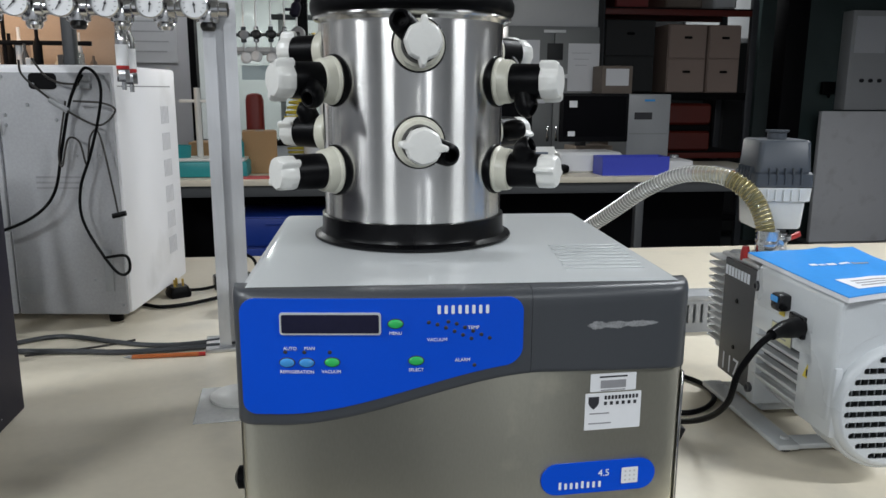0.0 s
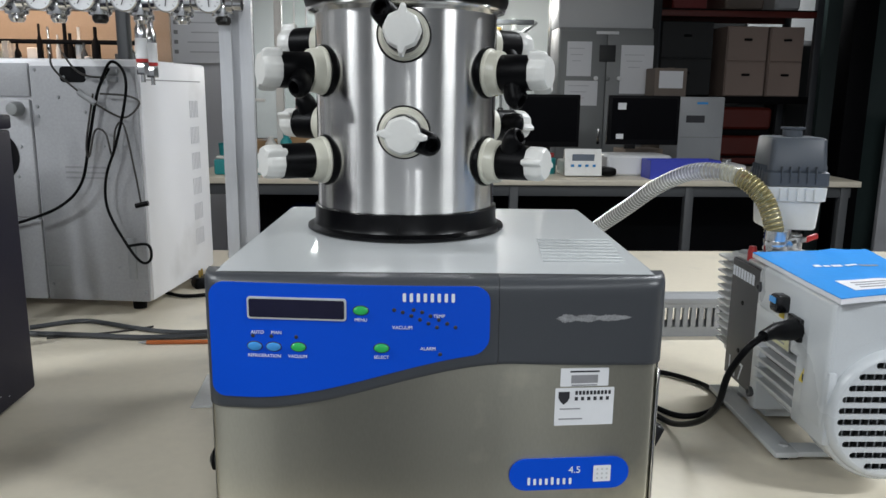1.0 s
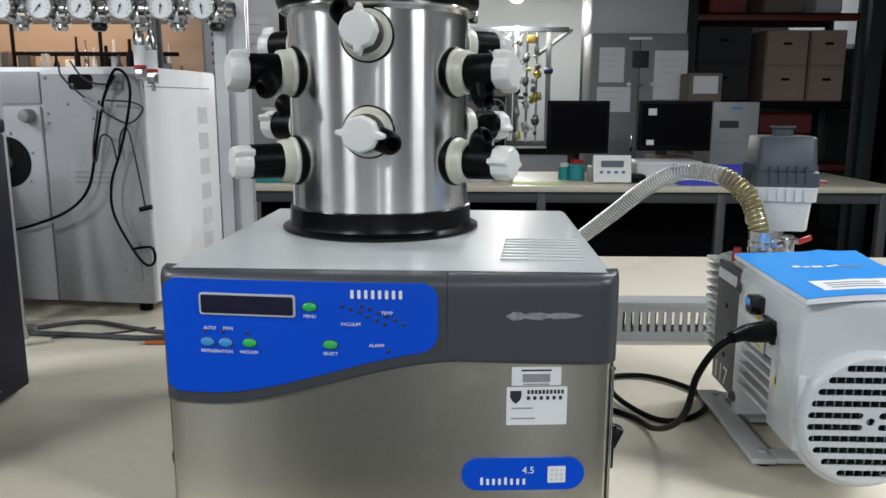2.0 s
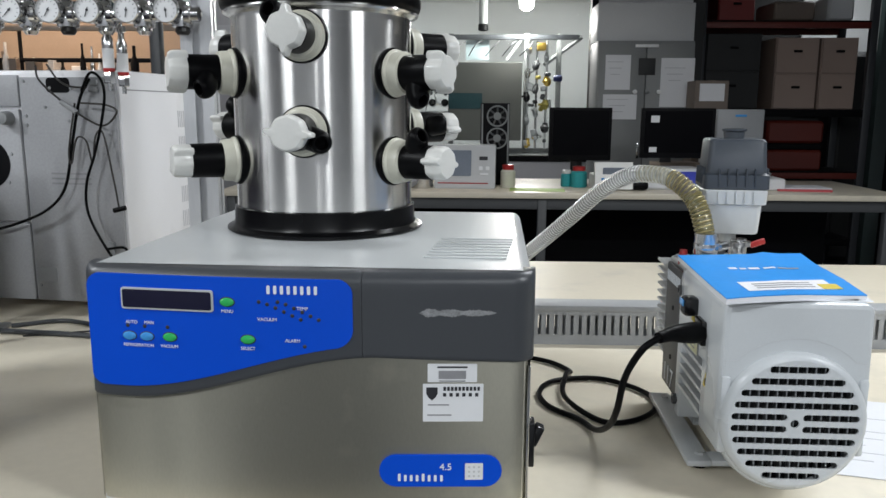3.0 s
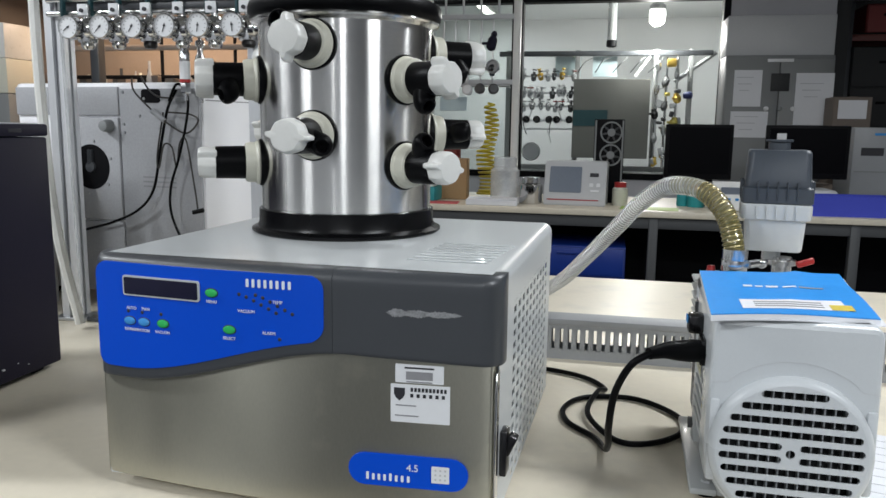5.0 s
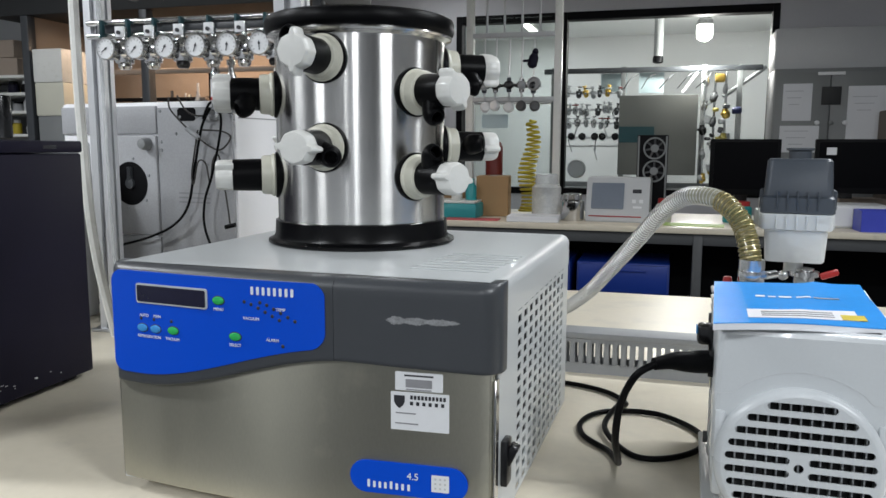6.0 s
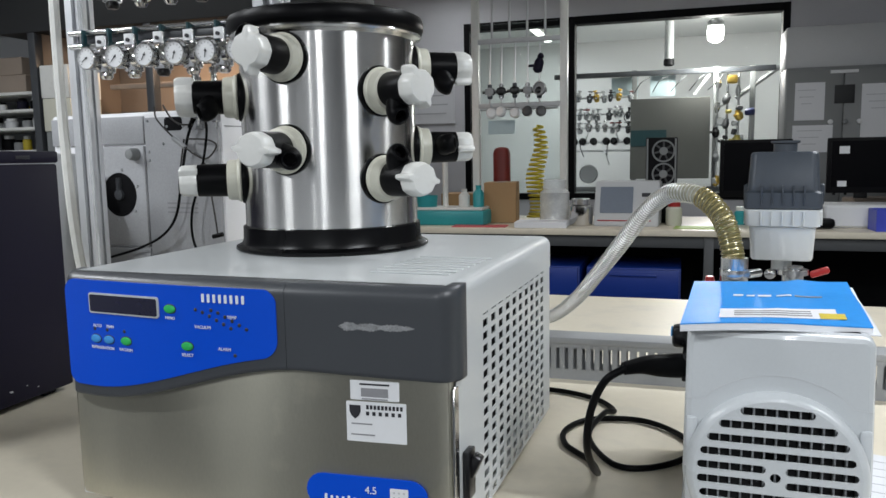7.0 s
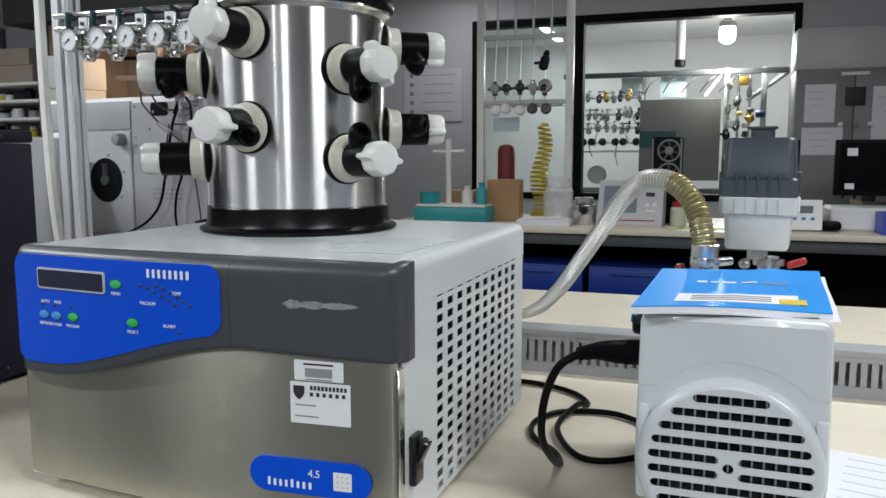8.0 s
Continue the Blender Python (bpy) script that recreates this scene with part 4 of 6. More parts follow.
def cover_z(s, t):
    """Height of the limp booklet: a lifted front edge, a soft fold and a curled far corner."""
    fold = max(0, 1 - abs(s - 0.45 - 0.25 * t) / 0.16)
    front = max(0, 1 - 3.2 * t)
    return 1.1832 + 0.0022 * math.sin(3.6 * s + 0.5) * front + 0.0030 * fold * fold * t + 0.014 * max(0, t - 0.75) * s - 0.0035 * front * max(0, s - 0.55)


BKC = [Vector((0.581, 0.815)), Vector((0.752, 0.858)), Vector((0.770, 1.080)), Vector((0.597, 1.074))]   # its corners


def cover_xy(s, t):
    p_ = BKC[0].lerp(BKC[1], s).lerp(BKC[3].lerp(BKC[2], s), t)
    return p_.x, p_.y


g = [[(*cover_xy(i / 16, j / 16), cover_z(i / 16, j / 16)) for j in range(17)] for i in range(17)]
BK = thing("booklet", pose(0.68, 0.95, 1.183), "glossy blue softcover booklet lying on the pump", "booklet")


def sheet(g, z0, z1, shrink=0.0):
    bm_ = nb()
    lay = [[[bm_.verts.new((p[0] - 0.68, p[1] - 0.95, p[2] - 1.183 + z)) for p in row] for row in g] for z in (z0, z1)]
    n_, m_ = len(g), len(g[0])
    for i in range(n_ - 1):
        for j in range(m_ - 1):
            for q in range(2):
                l = lay[q]
                bm_.faces.new((l[i][j], l[i + 1][j], l[i + 1][j + 1], l[i][j + 1]))
    rim = [(i, 0) for i in range(n_)] + [(n_ - 1, j) for j in range(1, m_)] + [(i, m_ - 1) for i in range(n_ - 2, -1, -1)] + [(0, j) for j in range(m_ - 2, 0, -1)]
    for k in range(len(rim)):
        (a, b), (c, d) = rim[k], rim[(k + 1) % len(rim)]
        bm_.faces.new((lay[0][a][b], lay[0][c][d], lay[1][c][d], lay[1][a][b]))
    return bm_


part("page_block", sheet(g, 0.0, 0.0052), M_PAPER, BK, "white page block")
low = [[(x_ + 0.006 * i / 16, y_ - 0.004 * (1 - j / 16) * i / 16, z_) for j, (x_, y_, z_) in enumerate(row)] for i, row in enumerate(g)]
part("back_leaf", sheet(low, -0.0010, -0.0002), M_PAPER, BK, "loose white back leaf")
part("cover", sheet(g, 0.0054, 0.0064), M_BOOK, BK, "blue glossy cover")


def patch(s0, s1, t0, t1, lift):
    sub = []
    for i in range(9):
        row = []
        for j in range(5):
            s, t = s0 + (s1 - s0) * i / 8, t0 + (t1 - t0) * j / 4
            row.append((*cover_xy(s, t), cover_z(s, t)))
        sub.append(row)
    return sheet(sub, lift, lift + 0.0003)


part("cover_panel", patch(0.20, 0.84, 0.10, 0.30, 0.0067), M_PAPER, BK, "white printed panel on the cover")
part("cover_accent", patch(0.74, 0.88, 0.10, 0.20, 0.0072), M_YELLOW, BK, "yellow printed corner")
for s0, s1, t0, t1 in ((0.27, 0.33, 0.60, 0.64), (0.35, 0.40, 0.595, 0.625), (0.42, 0.50, 0.59, 0.63), (0.53, 0.62, 0.585, 0.615)):
    part("print_bar", patch(s0, s1, t0, t1, 0.0069), M_PRINT, BK)
part("print_bar", patch(0.64, 0.80, 0.585, 0.61, 0.0069), M_INKGREY, BK)
for k in range(3):
    part("print_bar", patch(0.28, 0.70, 0.14 + 0.045 * k, 0.155 + 0.045 * k, 0.0072), M_INKGREY, BK)

# pump power cord
CORD = spline([(0.531, 0.878, 1.129), (0.507, 0.873, 1.113), (0.491, 0.884, 1.075), (0.486, 0.896, 1.030), (0.487, 0.950, 0.985), (0.484, 1.030, 0.945), (0.468, 1.085, 0.9375), (0.428, 1.135, 0.9375), (0.420, 1.195, 0.9375), (0.452, 1.250, 0.9375), (0.531, 1.262, 0.9375), (0.592, 1.200, 0.9375),
               (0.592, 1.130, 0.9375), (0.545, 1.080, 0.9375), (0.497, 1.083, 0.9375), (0.457, 1.165, 0.9420), (0.470, 1.255, 0.9470), (0.482, 1.300, 0.9375), (0.450, 1.350, 0.9375), (0.386, 1.382, 0.9375), (0.300, 1.390, 0.9375)], 10)
PC = thing("mains_lead", pose(0.46, 1.06, BZ), "black power cord coiled on the bench and plugged into the pump", "mains lead")
cb0 = Vector((0.46, 1.06, BZ))
part("cable", sweep(nb(), [p - cb0 for p in CORD], 0.0043, 10), M_BLACK, PC)
bm = nb()
sweep(bm, [p - cb0 for p in spline([(0.526, 0.876, 1.127), (0.546, 0.889, 1.1285), (0.566, 0.901, 1.126), (0.588, 0.914, 1.124)], 4)], 0.012, 12, [0.0070, 0.0075, 0.0080, 0.0088, 0.0098, 0.0108, 0.0116, 0.0122, 0.0126, 0.0132, 0.0134, 0.0134, 0.0134])
part("plug", bm, M_BLACK, PC, "moulded black plug")

# ---------------- slotted cable duct on the bench ----------------
DU = thing("cable_duct", pose(0, 1.50, BZ), "grey slotted cable duct along the bench", "cable duct")
DX0, DX1 = -0.05, 1.97
for y in (-0.025, 0.025):
    part("wall_foot", box(nb(), ((DX0 + DX1) / 2, y, 0.010), (DX1 - DX0, 0.003, 0.020)), M_TRUNK, DU)
    part("wall_head", box(nb(), ((DX0 + DX1) / 2, y, 0.066), (DX1 - DX0, 0.003, 0.012)), M_TRUNK, DU)
part("floor_strip", box(nb(), ((DX0 + DX1) / 2, 0, 0.002), (DX1 - DX0, 0.047, 0.003)), M_TRUNK, DU)
part("lid", box(nb(), ((DX0 + DX1) / 2, 0, 0.074), (DX1 - DX0, 0.058, 0.012), 0.002), M_TRUNK, DU, "grey duct lid")
bm = nb()
box(bm, (0, 0, 0.040), (0.0095, 0.003, 0.042))
tooth = finish(bm, "finger", M_TRUNK)
for k in range(int((DX1 - DX0) / 0.0160)):
    for y in (-0.025, 0.025):
        o = new("finger", tooth)
        o.parent = DU
        o.matrix_basis = pose(DX0 + 0.006 + 0.0160 * k, y, 0)

# ---------------- oven beside the frame ----------------
OV = thing("laboratory_oven", pose(-0.451, 1.649, BZ, 0, 0, -6.8), "off-white laboratory oven seen from its cabled grey back", "oven")
OH, OD, OWD = 0.538, 0.36, 0.56
part("body", box(nb(), (-OWD / 2, OD / 2 + 0.006, 0.025 + (OH - 0.025) / 2), (OWD, OD, OH - 0.025), 0.008), M_OVEN, OV, "off-white enamelled casing")
bk = part("back_panel", box(nb(), (-0.120, 0.0035, 0.025 + (OH - 0.04) / 2), (0.226, 0.009, OH - 0.040), 0.002), M_OVENBACK, OV, "grey steel back panel with screws")
part("upper_strip", box(nb(), (-0.396, 0.0035, 0.494), (0.318, 0.009, 0.068), 0.002), M_OVENBACK, OV)
fp = part("fan_panel", box(nb(), (-0.325, 0.002, 0.330), (0.176, 0.012, 0.250), 0.004), M_OVENBACK, OV, "pale panel with a round fan opening")
part("lower_strip", box(nb(), (-0.396, 0.0035, 0.113), (0.318, 0.009, 0.176), 0.002), M_OVENBACK, OV)
part("hand_hole", rrect(Matrix(((1, 0, 0, -0.140), (0, 0, -1, -0.0012), (0, 1, 0, 0.506), (0, 0, 0, 1))), 0.056, 0.032, 0.009, 0.0006), M_FRAME, bk, "black hand hole")
part("fan_hole", lathe(nb(), [(0.055, 0), (0.055, 0.0012), (0.050, 0.0012), (0.048, -0.003), (0.002, -0.003)], 40, pose(-0.324, -0.0042, 0.335, 90, 0, 0)), M_FRAME, fp, "dark fan opening")
for k in range(7):
    part("fan_blade", box(nb(), (0, 0.024, 0), (0.016, 0.036, 0.002)), M_FASCIA, fp, m=pose(-0.324, -0.0048, 0.335, 90, 0, 51.4 * k) @ pose(0, 0, 0, 0, 25, 0))
part("motor_hub", lathe(nb(), [(0.014, 0), (0.013, 0.006), (0.004, 0.008)], 18, pose(-0.324, -0.0045, 0.335, 90, 0, 0)), M_FASCIA, fp)
part("knob", lathe(nb(), [(0.015, 0), (0.015, 0.016), (0.012, 0.024), (0.004, 0.026)], 24, pose(-0.262, -0.004, 0.435, 90, 0, 0)), M_CAB, fp, "dull grey round knob")
for k in range(6):
    a = radians(60 * k + 20)
    part("fan_screw", lathe(nb(), [(0.004, 0), (0.003, 0.003)], 8, pose(-0.324 + 0.064 * math.cos(a), -0.004, 0.335 + 0.064 * math.sin(a), 90, 0, 0)), M_EDGE, fp)
for x, z in ((-0.222, 0.515), (-0.020, 0.515), (-0.222, 0.44), (-0.222, 0.42), (-0.175, 0.46), (-0.160, 0.50), (-0.06, 0.38), (-0.085, 0.36), (-0.04, 0.36), (-0.11, 0.50), (-0.015, 0.045), (-0.07, 0.10), (-0.222, 0.06), (-0.12, 0.43)):
    part("screw", lathe(nb(), [(0.0040, 0), (0.0032, 0.002)], 8, pose(x, -0.001, z, 90, 0, 0)), M_EDGE, bk)
for z in (0.512, 0.497):
    part("socket", box(nb(), (-0.055, -0.004, z), (0.022, 0.010, 0.011), 0.002), M_EDGE, bk, "cable socket")
part("connector_plate", box(nb(), (-0.040, -0.002, 0.120), (0.018, 0.004, 0.090), 0.001), M_EDGE, bk, "dark connector strip")
part("rating_plate", box(nb(), (-0.205, -0.0012, 0.085), (0.050, 0.0010, 0.032), 0.0002, 1), M_EDGE, bk, "worn rating plate")
for k in range(3):
    part("print_line", box(nb(), (-0.125, -0.0012, 0.315 - 0.011 * k), (0.095, 0.0006, 0.004)), M_INKGREY, bk)
for j in range(6):
    for k in range(6):
        part("side_slit", box(nb(), (0.0003, 0.255 + 0.0090 * k, 0.432 - 0.062 * j), (0.0012, 0.0035, 0.040)), M_SLIT, OV)
part("side_seam", box(nb(), (0.0002, 0.17, 0.497), (0.001, 0.31, 0.0022)), M_INKGREY, OV)
for x in (-0.05, -0.51):
    for y in (0.04, 0.32):
        part("foot", lathe(nb(), [(0.014, 0), (0.016, 0.026)], 14, pose(x, y, 0)), M_BLACK, OV)


def cable(name, pts, r, label, material=None, n=8):
    P = spline(pts, n)
    o = P[-1]
    return solid(name, sweep(nb(), [p - o for p in P], r, 8), material or M_BLACK, label, "cable", Matrix.Translation(o))


YO = 1.627


def hang(pts, dy=0.0):
    return [(x, YO + dy - 0.118 * (x + 0.46), z) for x, z in pts]


cable("cable", hang([(-0.504, 1.451), (-0.531, 1.404), (-0.556, 1.309), (-0.579, 1.22), (-0.625, 1.17), (-0.703, 1.136), (-0.80, 1.11)]), 0.0032, "thick black cable hanging down the oven's back")
cable("cable", hang([(-0.520, 1.425), (-0.498, 1.462), (-0.476, 1.452), (-0.468, 1.42), (-0.478, 1.365), (-0.500, 1.293), (-0.524, 1.229), (-0.525, 1.163), (-0.489, 1.088), (-0.460, 1.052), (-0.440, 1.060), (-0.445, 1.090), (-0.490, 1.086)], -0.008), 0.0030, "thick black cable looped at a connector on the oven")
cable("cable", hang([(-0.622, 1.478), (-0.616, 1.447), (-0.564, 1.400), (-0.538, 1.381), (-0.479, 1.353), (-0.444, 1.381), (-0.467, 1.396), (-0.524, 1.400)], -0.006), 0.0022, "thin brown lead looped on the oven's back", M_LEAD)
cable("cable", hang([(-0.540, 1.40), (-0.562, 1.30), (-0.558, 1.272), (-0.542, 1.325), (-0.520, 1.320), (-0.509, 1.274), (-0.498, 1.330), (-0.480, 1.336), (-0.463, 1.237), (-0.455, 1.176)], -0.003), 0.0020, "thin grey lead ending in a small plug", M_LEAD)
cable("cable", hang([(-0.598, 1.481), (-0.576, 1.450), (-0.549, 1.435), (-0.511, 1.432)], -0.003), 0.0022, "thin lead into the oven's socket", M_LEAD)
solid("inline_connector", rod(nb(), (-0.016, 0, 0.012), (0.016, 0, -0.010), 0.0055, 10), M_EDGE, "small grey inline cable connector", "connector", Matrix.Translation((-0.552, YO + 0.003, 1.391)))
solid("lead_plug", rod(nb(), (-0.010, 0, 0), (0.016, 0, 0.006), 0.0055, 10), M_BLACK, "small black plug on a hanging lead", "plug", Matrix.Translation((-0.455, YO - 0.008, 1.172)))

# ---------------- gas frame with regulators ----------------


def profile_post(x, y, z0, z1, w, rz, label):
    p = thing("frame_post", pose(x, y, z0, 0, 0, rz), label, "post", "gas frame posts")
    h = z1 - z0
    bm = nb()
    q = [(0.5, 0.5), (0.12, 0.5), (0.12, 0.42), (0.26, 0.42), (0.12, 0.26)]
    sec = []
    for k in range(4):
        ca, sa = (1, 0, -1, 0)[k], (0, 1, 0, -1)[k]
        run = q + [(-x_, y_) for x_, y_ in reversed(q[1:])]
        sec += [Vector(((x_ * ca - y_ * sa) * w, (x_ * sa + y_ * ca) * w, 0)) for x_, y_ in run]
    poly(bm, sec, Vector((0, 0, h)))
    part("extrusion", bm, M_EXTR, p, "slotted aluminium extrusion")
    part("foot_plate", box(nb(), (0, 0, 0.004), (w * 1.9, w * 1.5, 0.008), 0.002), M_ALU, p)


profile_post(-0.705, 1.512, BZ, 2.45, 0.042, 8, "aluminium extrusion post standing on the bench")
profile_post(-0.219, 1.500, BZ, 2.45, 0.058, 8, "aluminium extrusion post standing on the bench")
GR = thing("gauge_rail", pose(-0.46, 1.50, 1.56), "aluminium rail with strut clips between two posts", "rail")
for z in (1.600, 1.628, 1.745):
    part("bar", rod(nb(), (-0.245, -0.020, z - 1.56), (0.245, -0.020, z - 1.56), 0.0065, 12), M_CHROME, GR)
part("strut", box(nb(), (0, -0.010, 1.613 - 1.56), (0.46, 0.012, 0.020), 0.002), M_FASCIA, GR)
for z in (1.608, 1.74):
    for k in range(7):
        part("clip", box(nb(), (-0.20 + 0.066 * k, -0.030, z - 1.556), (0.006, 0.012, 0.040), 0.001, 1), M_DARKTEAL, GR)


def regulator(x, z, style):
    r = thing("gas_regulator", pose(x, 1.425, z), "chrome gas regulator with a white dial gauge", "regulator", "gas regulators")
    face = Matrix.Translation((0, -0.012, 0)) @ Matrix.Rotation(radians(90), 4, "X") @ Matrix.Scale(1.17, 4)
    ga = part("gauge", lathe(nb(), [(0.014, -0.014), (0.0195, -0.012), (0.0200, 0.006), (0.0185, 0.008), (0.0178, 0.005), (0.002, 0.0045)], 40, face), M_CHROME, r, "chrome gauge case")
    part("dial", lathe(nb(), [(0.0178, 0.0046), (0.0176, 0.0054), (0.001, 0.0055)], 32, face), M_LABEL, ga, "white dial face")
    for k in range(11):
        a = radians(225 - 27 * k)
        part("tick", box(nb(), (0, 0, 0), (0.0028, 0.0006, 0.0003)), M_INK, ga, m=face @ Matrix.Translation((0.0140 * math.cos(a), 0.0140 * math.sin(a), 0.0058)) @ Matrix.Rotation(a, 4, "Z"))
    part("needle", box(nb(), (0.0035, 0, 0), (0.0150, 0.0013, 0.0005)), M_INK, ga, m=face @ Matrix.Translation((0, 0, 0.0064)) @ Matrix.Rotation(radians(215 + 12 * style), 4, "Z"))
    part("hub", lathe(nb(), [(0.0020, 0.0055), (0.0016, 0.0072)], 12, face), M_INK, ga)
    part("body", lathe(nb(), [(0.010, -0.024), (0.019, -0.020), (0.021, -0.004), (0.018, 0.006), (0.021, 0.010), (0.016, 0.024), (0.008, 0.028)], 24, Matrix.Translation((0.016, 0.020, -0.006))), M_CHROME, r, "chrome regulator body")
    part("bonnet", lathe(nb(), [(0.008, 0.012), (0.017, 0.015), (0.017, 0.026), (0.0135, 0.028), (0.0135, 0.041), (0.006, 0.044)], 20, pose(0.010, 0.012, -0.004, 0, 90, 0)), M_CHROME, r)
    part("inlet", rod(nb(), (0.016, 0.020, 0.015), (0.016, 0.022, 0.048), 0.0065, 12), M_CHROME, r)
    part("spring_cap", lathe(nb(), [(0.013, 0), (0.014, -0.012), (0.010, -0.018)], 20, Matrix.Translation((0.016, 0.020, -0.022))), M_BLACKGLOSS if style % 3 == 2 else M_CHROME, r)
    part("side_fitting", rod(nb(), (0.030, 0.018, -0.004), (0.050, 0.018, -0.004), 0.0065, 8), M_CHROME, r)
    tg = part("tag", box(nb(), (0.012, 0.012, 0.038), (0.022, 0.003, 0.022), 0.0008, 1), M_LABEL, r, "square white mounting plate")
    part("tag_bolt", lathe(nb(), [(0.0042, 0), (0.0042, 0.004)], 8, pose(0.012, 0.0105, 0.036, 90, 0, 0)), M_INK, tg)


for k in range(6):
    regulator(-0.602 + 0.0714 * k, 1.563, k)
    regulator(-0.575 + 0.0714 * k, 1.705, k + 2)
for x, y, zb in ((-0.383, 1.468, 1.422), (-0.3885, 1.540, 1.418)):
    t = thing("purifier_tube", pose(x, y, zb), "steel gas purifier tube with white and red band", "gas purifier", "gas purifiers")
    part("tip", rod(nb(), (0, 0, 0), (0, 0, 0.016), 0.004, 12), M_CHROME, t)
    part("nut", lathe(nb(), [(0.0105, 0.014), (0.0110, 0.016), (0.0110, 0.034), (0.0095, 0.036)], 6), M_CHROME, t)
    part("red_band", lathe(nb(), [(0.0108, 0.036), (0.0108, 0.042)], 24), M_RED, t, "red band")
    part("label_sleeve", lathe(nb(), [(0.0106, 0.042), (0.0106, 0.078)], 24), M_LABEL, t, "white label sleeve")
    part("barrel", lathe(nb(), [(0.0102, 0.078), (0.0102, 0.096), (0.0060, 0.104), (0.0060, 0.118), (0.0095, 0.119), (0.0095, 0.130), (0.004, 0.132), (0.004, 0.165)], 24), M_CHROME, t)
    part("feed_pipe", rod(nb(), (0, 0, 0.160), (0, 1.490 - y, 1.608 - zb), 0.004, 10), M_CHROME, t)
cable("conduit", [(-0.715, 1.455, 2.40), (-0.705, 1.440, 1.80), (-0.690, 1.425, 1.40), (-0.665, 1.415, 1.15), (-0.630, 1.425, 0.945)], 0.0105, "white plastic conduit running down the post", M_WHITE)
cable("conduit", [(-0.682, 1.485, 2.40), (-0.676, 1.480, 1.60), (-0.662, 1.472, 1.10), (-0.660, 1.470, 0.940)], 0.0035, "clear thin tubing taped along the post", G_BAG)

# ---------------- left end of the bench ----------------
PCB = thing("computer_tower", pose(-0.594, 0.965, BZ, 0, 0, 0.6), "dark navy computer tower standing on the bench", "computer")
part("case", box(nb(), (0, 0, 0.214), (0.208, 0.455, 0.405), 0.004), M_NAVY, PCB, "dark navy metal case with small scratches")
part("lid", box(nb(), (0, 0, 0.4285), (0.212, 0.459, 0.021), 0.004), M_NAVY, PCB)
part("latch", box(nb(), (0.1062, 0.150, 0.428), (0.002, 0.030, 0.006), 0.0008, 1), M_INK, PCB)
for y in (-0.19, 0.19):
    part("foot", box(nb(), (0, y, 0.006), (0.17, 0.03, 0.012), 0.003), M_BLACK, PCB)
rnd = random.Random(11)
for k in range(10):
    part("scratch", box(nb(), (0.1045, 0.06 + rnd.uniform(-0.05, 0.12), 0.028 + rnd.uniform(0, 0.016)), (0.0006, rnd.uniform(0.002, 0.006), 0.0012)), M_CABLIGHT, PCB)
DI = thing("instrument_case", pose(-1.06, 1.42, BZ), "pale instrument case carrying a dark screen", "instrument")
part("case", box(nb(), (0, 0.05, 0.220), (0.42, 0.34, 0.440), 0.008), M_CABLIGHT, DI)
part("screen", box(nb(), (-0.02, 0.05, 0.495), (0.30, 0.028, 0.100), 0.006), M_BLACKGLOSS, DI, "dark flat screen")
cable("cable", [(-0.66, 1.530, 0.937), (-0.57, 1.575, 0.937), (-0.46, 1.530, 0.937), (-0.38, 1.500, 0.937), (-0.30, 1.500, 0.937), (-0.18, 1.540, 0.937)], 0.0048, "thick grey cable lying across the bench", M_FASCIA)
cable("cable", [(-0.66, 1.490, 0.938), (-0.52, 1.475, 0.938), (-0.42, 1.460, 0.938), (-0.32, 1.468, 0.938), (-0.18, 1.490, 0.938)], 0.0055, "thick grey cable lying across the bench", M_FASCIA)
cable("cable", [(-0.60, 1.47, 0.934), (-0.48, 1.51, 0.934), (-0.42, 1.545, 0.934)], 0.0020, "thin stiff lead on the bench", M_LEAD)
cable("cable", [(-0.47, 1.80, 0.938), (-0.42, 1.77, 0.938), (-0.36, 1.79, 0.938), (-0.28, 1.86, 0.938), (-0.24, 1.90, 0.938)], 0.0045, "black cable coming from under the oven")
cable("cable", [(-0.42, 1.90, 0.948), (-0.37, 1.91, 0.940), (-0.32, 1.93, 0.944), (-0.28, 1.97, 0.955), (-0.27, 2.02, 1.000), (-0.235, 2.00, 0.99), (-0.22, 1.95, 0.94)], 0.0040, "black adapter cable in a loop")
PN = thing("pencil", pose(-0.340, 1.437, BZ, 0, 0, 1.5), "orange pencil with a dark red end", "pencil")
part("shaft", lathe(nb(), [(0.0042, -0.058), (0.0042, 0.062)], 6, pose(0, 0, 0.0042, 0, 90, 0)), M_PENCIL, PN)
part("tip", lathe(nb(), [(0.0005, -0.074), (0.0040, -0.058)], 6, pose(0, 0, 0.0042, 0, 90, 0)), M_EDGE, PN)
part("end", lathe(nb(), [(0.0043, 0.062), (0.0043, 0.074)], 6, pose(0, 0, 0.0042, 0, 90, 0)), M_RED, PN, "dark red painted end")
ADP = thing("power_adapter", pose(-0.285, 1.955, BZ, 0, 0, 14), "black power adapter brick on the bench", "adapter")
part("brick", box(nb(), (0, 0, 0.017), (0.095, 0.050, 0.033), 0.005), M_BLACKGLOSS, ADP)
ADP = thing("power_adapter", pose(-0.245, 1.72, BZ, 0, 0, 80), "black plug-in adapter wrapped in clear film", "adapter")
part("brick", box(nb(), (0, 0, 0.028), (0.070, 0.045, 0.056), 0.006), M_BLACKGLOSS, ADP)
PLG = thing("mains_plug", pose(-0.405, 1.885, BZ, 0, 0, 30), "black three-pin mains plug lying on its back", "plug")
